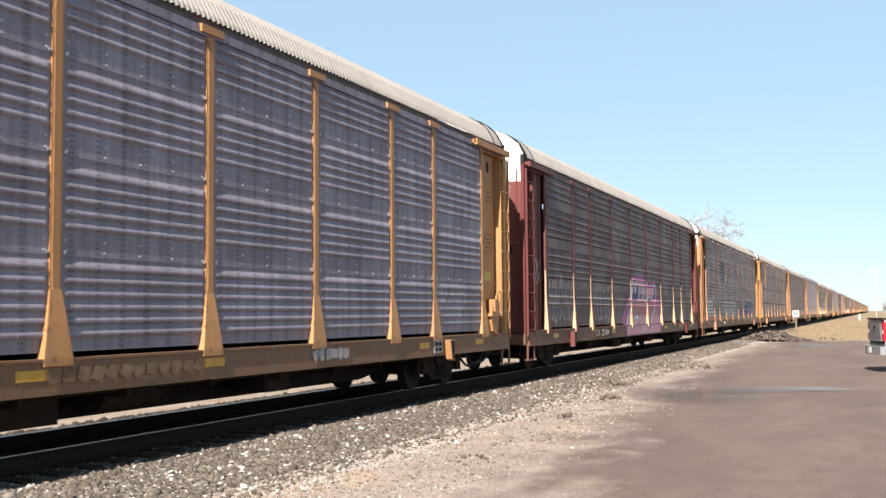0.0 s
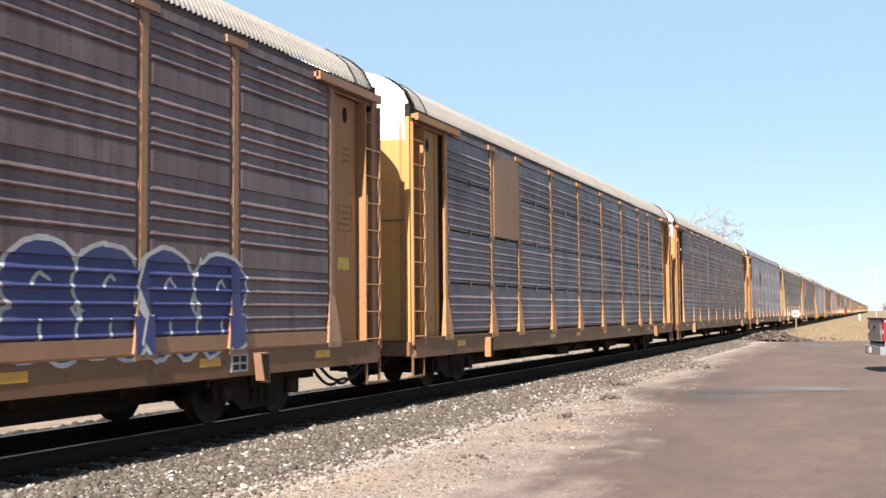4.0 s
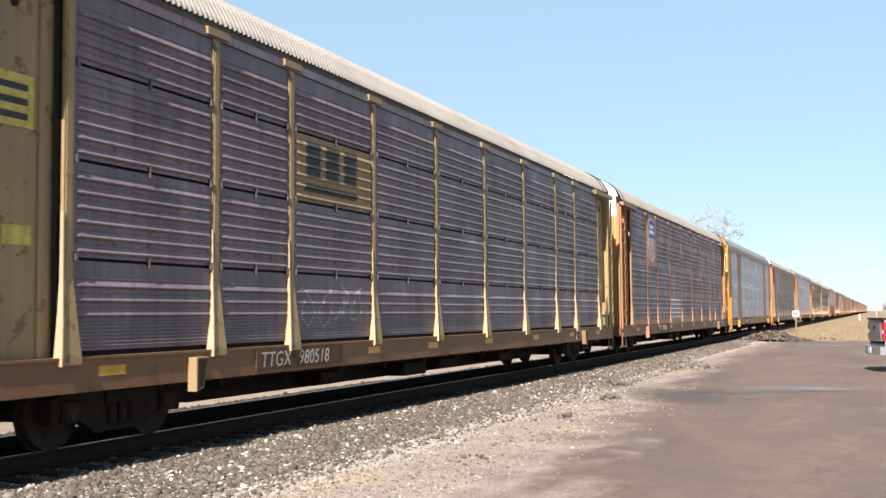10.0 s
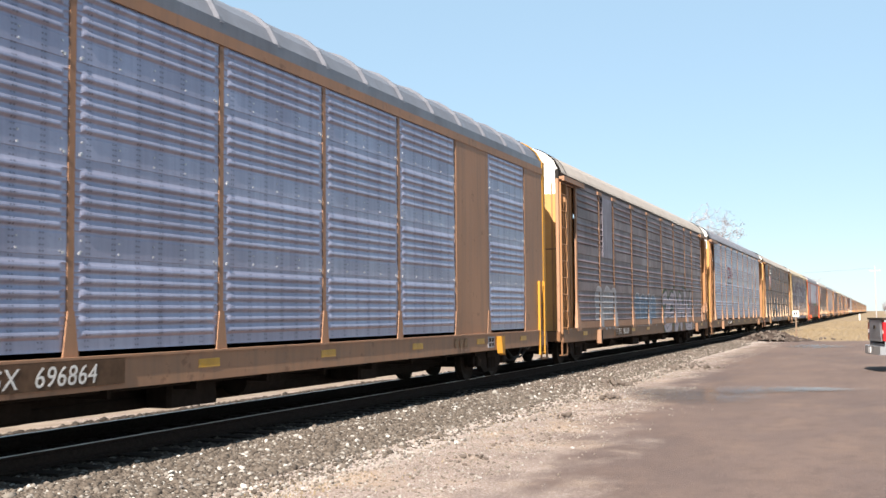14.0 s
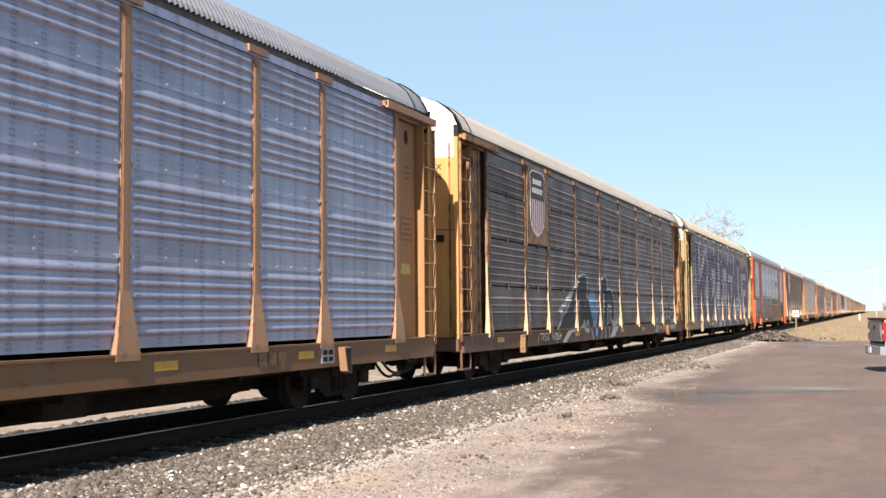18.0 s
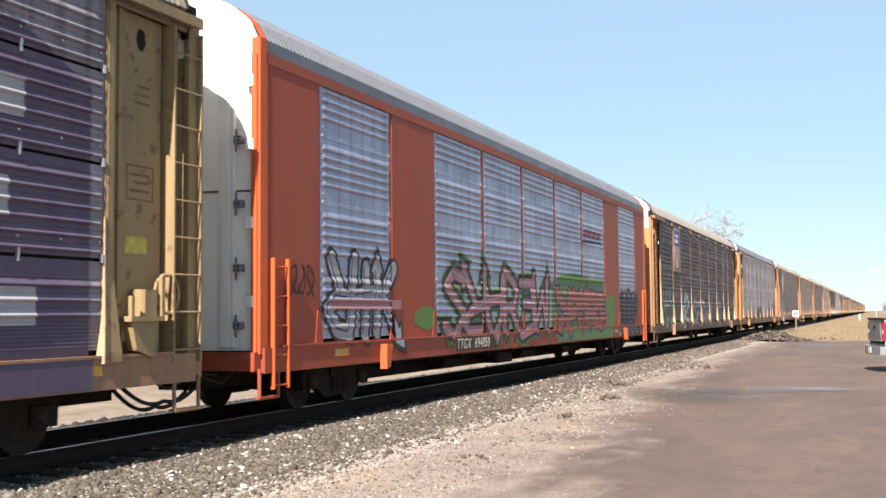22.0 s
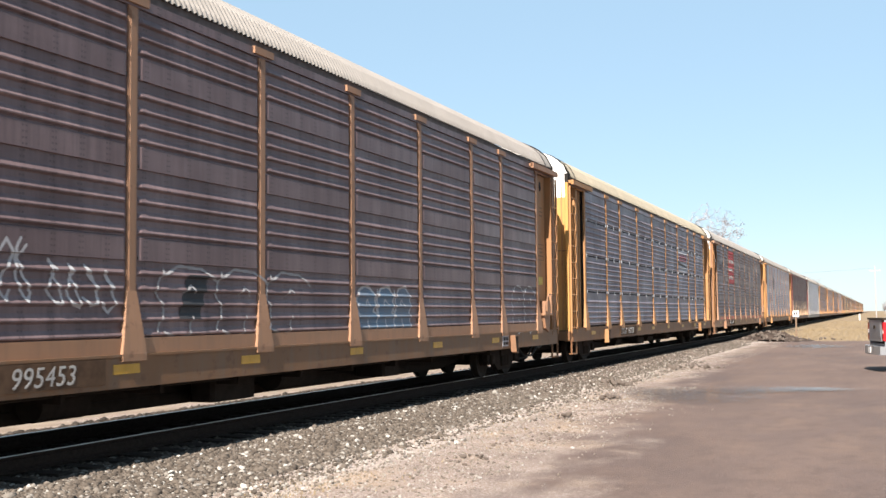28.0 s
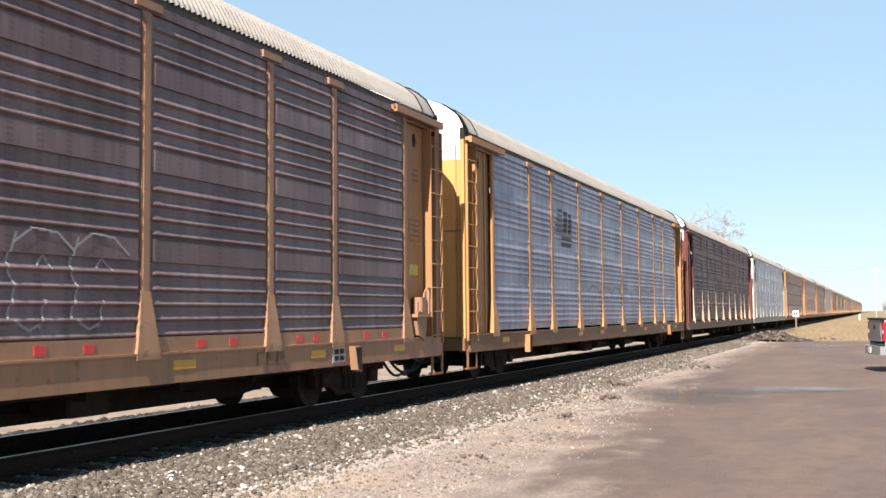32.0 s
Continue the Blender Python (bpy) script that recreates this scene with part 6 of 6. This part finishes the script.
for i in range(110):
    x, y = rng.gauss(-6.0, 1.0), rng.gauss(67.4, 0.8)
    d = ((x + 6.0) / 1.75) ** 2 + ((y - 68.1) / 2.0) ** 2
    s = rng.uniform(0.04, 0.15)
    m = pose(x, y, 0.55 * math.exp(-d * 1.5), rng.uniform(0, 60), rng.uniform(0, 60), rng.uniform(0, 360)) @ Matrix.Diagonal((s, s, s, 1))
    part("clod", shared(("clod", i % 4), lambda: stone_mesh("clod", EARTH, 40 + i % 4)), heap, at=m)
for x, y, wide, deep, s, count in ((-6.05, 26.0, 0.20, 0.22, 0.085, 16), (-5.45, 34.7, 0.42, 0.25, 0.085, 18), (-4.98, 17.9, 0.16, 0.16, 0.042, 12), (-5.25, 22.0, 0.22, 0.2, 0.055, 12), (-4.68, 12.55, 0.13, 0.10, 0.028, 12), (-2.9, 70.0, 0.35, 0.2, 0.09, 8)):
    clump = thing("mud_clump", "small clump of dark dug mud and stone on the dirt", "mud clump", "clumps on the dirt", at=pose(x, y, 0))
    for i in range(count):
        dx, dy, q = rng.gauss(0, wide), rng.gauss(0, deep), s * rng.uniform(0.5, 1.35)
        lift = max(0.0, 1 - math.hypot(dx / wide, dy / deep) * 0.6) * s * 1.3
        part("clod", shared(("mud", i % 4), lambda: stone_mesh("clod", EARTH, 60 + i % 4)), clump, at=pose(dx, dy, q * 0.35 + lift + height(x + dx, y + dy), rng.uniform(0, 60), rng.uniform(0, 60), rng.uniform(0, 360)) @ Matrix.Diagonal((q, q, q, 1)))

# pale pebbles that stand out one by one
PALE = [plain("pale_stone", (0.38, 0.355, 0.32), 0.8), plain("grey_stone", (0.17, 0.15, 0.135), 0.85)]
for i in range(240):
    y = 8.0 + 22.0 * rng.random() ** 1.4
    x = rng.uniform(-7.9, -5.2)
    s = rng.uniform(0.018, 0.042)
    part("stone", shared(("stone", i % 6), lambda: stone_mesh("stone", PALE[i % 2], 80 + i % 6)), ground, at=pose(x, y, height(x, y) + s * 0.8, rng.uniform(0, 50), rng.uniform(0, 50), rng.uniform(0, 360)) @ Matrix.Diagonal((s, s * 0.8, s * 0.8, 1)))

# thin wet film standing on the lot, fading out at its rim
film_mat = Nodes("thin_water_film")
reach_out = film_mat.add("ShaderNodeVectorMath", operation="LENGTH")
film_mat.put(reach_out.inputs[0], film_mat.coord)
patch = film_mat.math("ADD", film_mat.math("SUBTRACT", 1.0, reach_out.outputs["Value"]), film_mat.math("SUBTRACT", film_mat.noise(2.6, 5, (1.0, 1.8, 1.0), shift=film_mat.math("MULTIPLY", film_mat.rand, 40.0)), 0.62))
film_mat.put(film_mat.bsdf.inputs["Alpha"], film_mat.ramp(patch, 0.15, 0.65, 0.0, 0.42))
WATER = film_mat.done((0.13, 0.12, 0.12), 0.16, 0.0, None, 0.005, 0.8)
disc = Shape()
disc.v = [(math.cos(t * math.pi / 12), math.sin(t * math.pi / 12), 0.0) for t in range(24)]
disc.f = [tuple(range(24))]
water_disc = disc.mesh("puddle", WATER)
for x, y, w, l in ((-3.50, 22.77, 2.00, 2.60), (-4.43, 24.03, 1.60, 2.40), (-2.50, 25.26, 1.90, 1.50), (-3.10, 24.56, 1.50, 1.20), (-1.38, 25.75, 1.60, 1.20), (-3.00, 57.13, 2.20, 5.00)):
    thing("puddle", "thin shallow puddle reflecting the sky on the lot", "puddle", "puddles on the lot", water_disc, pose(x, y, 0.030 + height(x, y)) @ Matrix.Diagonal((w, l, 1, 1)))

# ---------------------------------------------------------------- the parked pickup
PAINT = Nodes("silver_grey_car_paint").done((0.34, 0.34, 0.36), 0.3, 0.5)
CHROME = Nodes("chrome_bumper").done((0.36, 0.36, 0.37), 0.35, 0.7)
GLASS = Nodes("dark_car_glass").done((0.015, 0.017, 0.02), 0.08, 0.0)
LAMP = Nodes("red_tail_lamp").done((0.42, 0.015, 0.02), 0.15, 0.0)
LAMP_W = Nodes("clear_lamp").done((0.7, 0.65, 0.62), 0.15, 0.0)
TYRE = plain("tyre_rubber", (0.018, 0.018, 0.018), 0.9)
truck = thing("pickup_truck", "silver grey pickup truck with chrome rear bumper on the lot", "pickup truck", at=pose(-0.035, 34.4, 0, 0, 0, -77.5))
part("bed", Shape().slab([(0.02, 0.72), (2.0, 0.72), (2.0, 1.50), (0.02, 1.50)], -0.97, -0.90).slab([(0.02, 0.72), (2.0, 0.72), (2.0, 1.50), (0.02, 1.50)], 0.90, 0.97).box(-0.92, 0.92, 0.1, 2.0, 0.70, 0.80).mesh("bed", PAINT), truck)
part("cab", Shape().slab([(2.02, 0.60), (5.7, 0.60), (5.75, 0.95), (5.55, 1.22), (4.35, 1.32), (3.85, 1.86), (2.25, 1.88), (2.02, 1.50)], -0.96, 0.96).mesh("cab", PAINT), truck)
part("side_window", Shape().slab([(2.35, 1.36), (4.2, 1.36), (3.8, 1.78), (2.4, 1.80)], 0.955, 0.972).mesh("side_window", GLASS), truck)
part("rear_window", Shape().box(-0.7, 0.7, 2.04, 2.10, 1.52, 1.80).mesh("rear_window", GLASS), truck)
gate = part("tailgate", Shape().box(-0.78, 0.78, -0.03, 0.03, 0.88, 1.50, 0.02).box(-0.66, 0.66, -0.038, -0.028, 1.0, 1.38).mesh("tailgate", PAINT), truck)
part("tailgate_handle", Shape().box(-0.10, 0.10, -0.06, -0.038, 1.24, 1.34).mesh("tailgate_handle", MAT["plate_black"]), gate)
part("bed_cover", Shape().box(-0.96, 0.96, -0.04, 2.02, 1.50, 1.56, 0.02).mesh("bed_cover", MAT["plate_black"]), truck, "black soft bed cover")
part("rear_bumper", Shape().prism([(-1.0, 0.05), (-0.97, -0.12), (-0.6, -0.20), (0.6, -0.20), (0.97, -0.12), (1.0, 0.05)], 0.50, 0.74).mesh("rear_bumper", CHROME), truck, "chrome rear bumper")
part("number_plate", Shape().box(-0.16, 0.16, -0.215, -0.203, 0.54, 0.70).mesh("number_plate", MAT["white"]), truck)
for sx in (-1, 1):
    lamp_part = part("tail_lamp", Shape().box(min(sx * 0.79, sx * 0.985), max(sx * 0.79, sx * 0.985), -0.02, 0.14, 0.90, 1.44, 0.02).mesh("tail_lamp", LAMP), truck, "red tail lamp")
    part("reversing_lamp", Shape().box(min(sx * 0.82, sx * 0.95), max(sx * 0.82, sx * 0.95), -0.028, -0.019, 1.10, 1.22).mesh("reversing_lamp", LAMP_W), lamp_part)
    for y in (1.15, 4.75):
        wheel = part("wheel", Shape().rod((sx * 0.70, y, 0.38), (sx * 0.95, y, 0.38), 0.38, 24).mesh("wheel", TYRE), truck)
        part("rim", Shape().rod((sx * 0.94, y, 0.38), (sx * 0.962, y, 0.38), 0.24, 18).mesh("rim", CHROME), wheel)

# ---------------------------------------------------------------- distance
BARK = plain("grey_bark", (0.31, 0.28, 0.275), 0.9, 0, 0.3, 2)
TWIG = plain("pale_twigs", (0.32, 0.285, 0.29), 0.9, 0, 0.3, 2)


def bare_tree(x, y, tall, seed, wide=0.27):
    """A leafless tree: a tapered trunk, limbs reaching through a round crown, and a haze of fine twigs."""
    rnd = random.Random(seed)
    trunk, limbs, twigs = Shape(), Shape(), Shape()
    spine = [Vector((0.02 * tall * math.sin(k * 1.3), 0, tall * 0.5 * k / 5 - 0.2)) for k in range(6)]
    for k in range(5):
        trunk.rod(spine[k], spine[k + 1], tall * (0.022 - 0.0025 * k), 9)

    def inside():
        while True:
            p = Vector((rnd.uniform(-1, 1), rnd.uniform(-1, 1), rnd.uniform(-0.8, 1)))
            if 0.45 < p.length < 1:
                return Vector((p.x * wide * tall, p.y * wide * tall, tall * (0.64 + 0.36 * p.z)))

    def reach(a, b, r, out, bend):
        pts = [a + (b - a) * (k / 4) + Vector((rnd.uniform(-1, 1), rnd.uniform(-1, 1), rnd.uniform(-0.6, 1))) * bend * (0 if k in (0,) else 1) for k in range(5)]
        for k in range(4):
            out.rod(pts[k], pts[k + 1], r * (1 - 0.2 * k), 5 if out is limbs else 3)
        return pts
    for _ in range(56):
        main = reach(spine[rnd.choice((3, 4, 5))], inside(), tall * 0.0032, limbs, tall * 0.018)
        for _ in range(11):
            p = rnd.choice(main[1:])
            sub = reach(p, p + Vector((rnd.uniform(-1, 1), rnd.uniform(-1, 1), rnd.uniform(-0.3, 1))) * tall * 0.10, tall * 0.0017, twigs, tall * 0.008)
            for _ in range(6):
                q = rnd.choice(sub[1:])
                twigs.rod(q, q + Vector((rnd.uniform(-1, 1), rnd.uniform(-1, 1), rnd.uniform(-0.4, 1))) * tall * 0.045, tall * 0.0011, 3)
    tree = thing("bare_tree", "leafless grey tree with fine pale twigs", "tree", "bare trees", at=pose(x, y, 0))
    part("trunk", trunk.mesh("trunk", BARK), tree)
    part("limbs", limbs.mesh("limbs", BARK), tree)
    tagged(part("twigs", twigs.mesh("twigs", TWIG), tree), kind="stuff")


bare_tree(-18.2, 130, 14.0, 21, 0.29)
bare_tree(-14.2, 262, 10.0, 9)
bare_tree(6.5, 470, 6.0, 12)
bare_tree(10.0, 455, 6.6, 14)
bare_tree(3.2, 500, 5.5, 15)
POLEWOOD = plain("grey_pole_wood", (0.34, 0.31, 0.30), 0.9)
pole = thing("utility_pole", "tall grey wooden utility pole with cross arm", "utility pole", at=pose(-0.1, 250, 0))
part("shaft", Shape().rod((0, 0, -0.5), (0, 0, 11.4), 0.11, 10).mesh("shaft", POLEWOOD), pole)
part("cross_arm", Shape().box(-1.1, 1.1, -0.06, 0.06, 10.3, 10.45).mesh("cross_arm", POLEWOOD), pole)
for x in (-1.0, 0.0, 1.0):
    part("insulator", Shape().rod((x, 0, 10.45), (x, 0, 10.62), 0.05, 8).mesh("insulator", MAT["white"]), pole)
wire = thing("overhead_wire", "thin dark overhead wire strung past the pole", "wire")
part("strand", Shape().pipe([(-70 + 7 * k, 250, 10.6 - 1.2 * math.sin(math.pi * k / 10) + 0.35) for k in range(11)], 0.014, 4).mesh("strand", MAT["hose"]), wire)
post = thing("marker_post", "short white marker post beside the far track", "marker post", at=pose(-3.0, 215, 0))
part("shaft", Shape().box(-0.12, 0.12, -0.12, 0.12, -0.1, 1.1, 0.02).mesh("shaft", MAT["white"]), post)
part("cap", Shape().box(-0.16, 0.16, -0.16, 0.16, 1.1, 1.18, 0.02).mesh("cap", MAT["white"]), post)


def straw(name, boxes, seed):
    """Dry grass: short leaning blades in one mesh."""
    rnd = random.Random(seed)
    s = Shape()
    for x0, x1, y0, y1, count, tall in boxes:
        for _ in range(count):
            x, y = rnd.uniform(x0, x1), rnd.uniform(y0, y1)
            h = tall * rnd.uniform(0.4, 1.3)
            a = rnd.uniform(0, 6.28)
            lx, ly = rnd.uniform(-0.6, 0.6) * h, rnd.uniform(-0.6, 0.6) * h
            n = len(s.v)
            w = 0.012 + h * 0.05
            s.v += [(x - w * math.cos(a), y - w * math.sin(a), -0.01), (x + w * math.cos(a), y + w * math.sin(a), -0.01), (x + lx, y + ly, h)]
            s.f.append((n, n + 1, n + 2))
    n = Nodes(name + "_blades")
    geo = n.add("ShaderNodeNewGeometry").outputs["Random Per Island"]
    mat = n.done(n.mix(geo, (0.25, 0.188, 0.112), (0.17, 0.124, 0.068)), 0.9)
    thing(name, "dry straw-coloured grass", "grass", me=s.mesh(name, mat), kind="stuff")


straw("dry_grass", [(-8, 14, 68.5, 110, 16000, 0.10), (-7, 6, 100, 190, 6000, 0.16), (-34, -17, 14, 90, 6000, 0.14), (-5.9, -5.2, 8.6, 11.0, 500, 0.03), (-6.3, -4.6, 8.0, 24, 500, 0.025)], 4)


# ---------------------------------------------------------------- what moves
def motions():
    for car, s in zip(cars, STARTS):
        walk(car, [(t, pose(TRACK_X, s - gone(t), RAIL)) for t in (0.0, 4.0, 8.0, 12.0, 16.0, 20.0, 24.0, 28.0, 32.0)])
    rows = [(i / FPS, math.degrees(gone(i / FPS) / 0.42)) for i in range(0, 961)]
    first = {}
    for w, d in spin:
        if d not in first:
            walk(w, [(t, pose(0, d, 0.42, a)) for t, a in rows])
            first[d] = w.animation_data
        else:
            w.rotation_mode = "QUATERNION"
            keys = w.animation_data_create()
            keys.action, keys.action_slot = first[d].action, first[d].action_slot


motions()
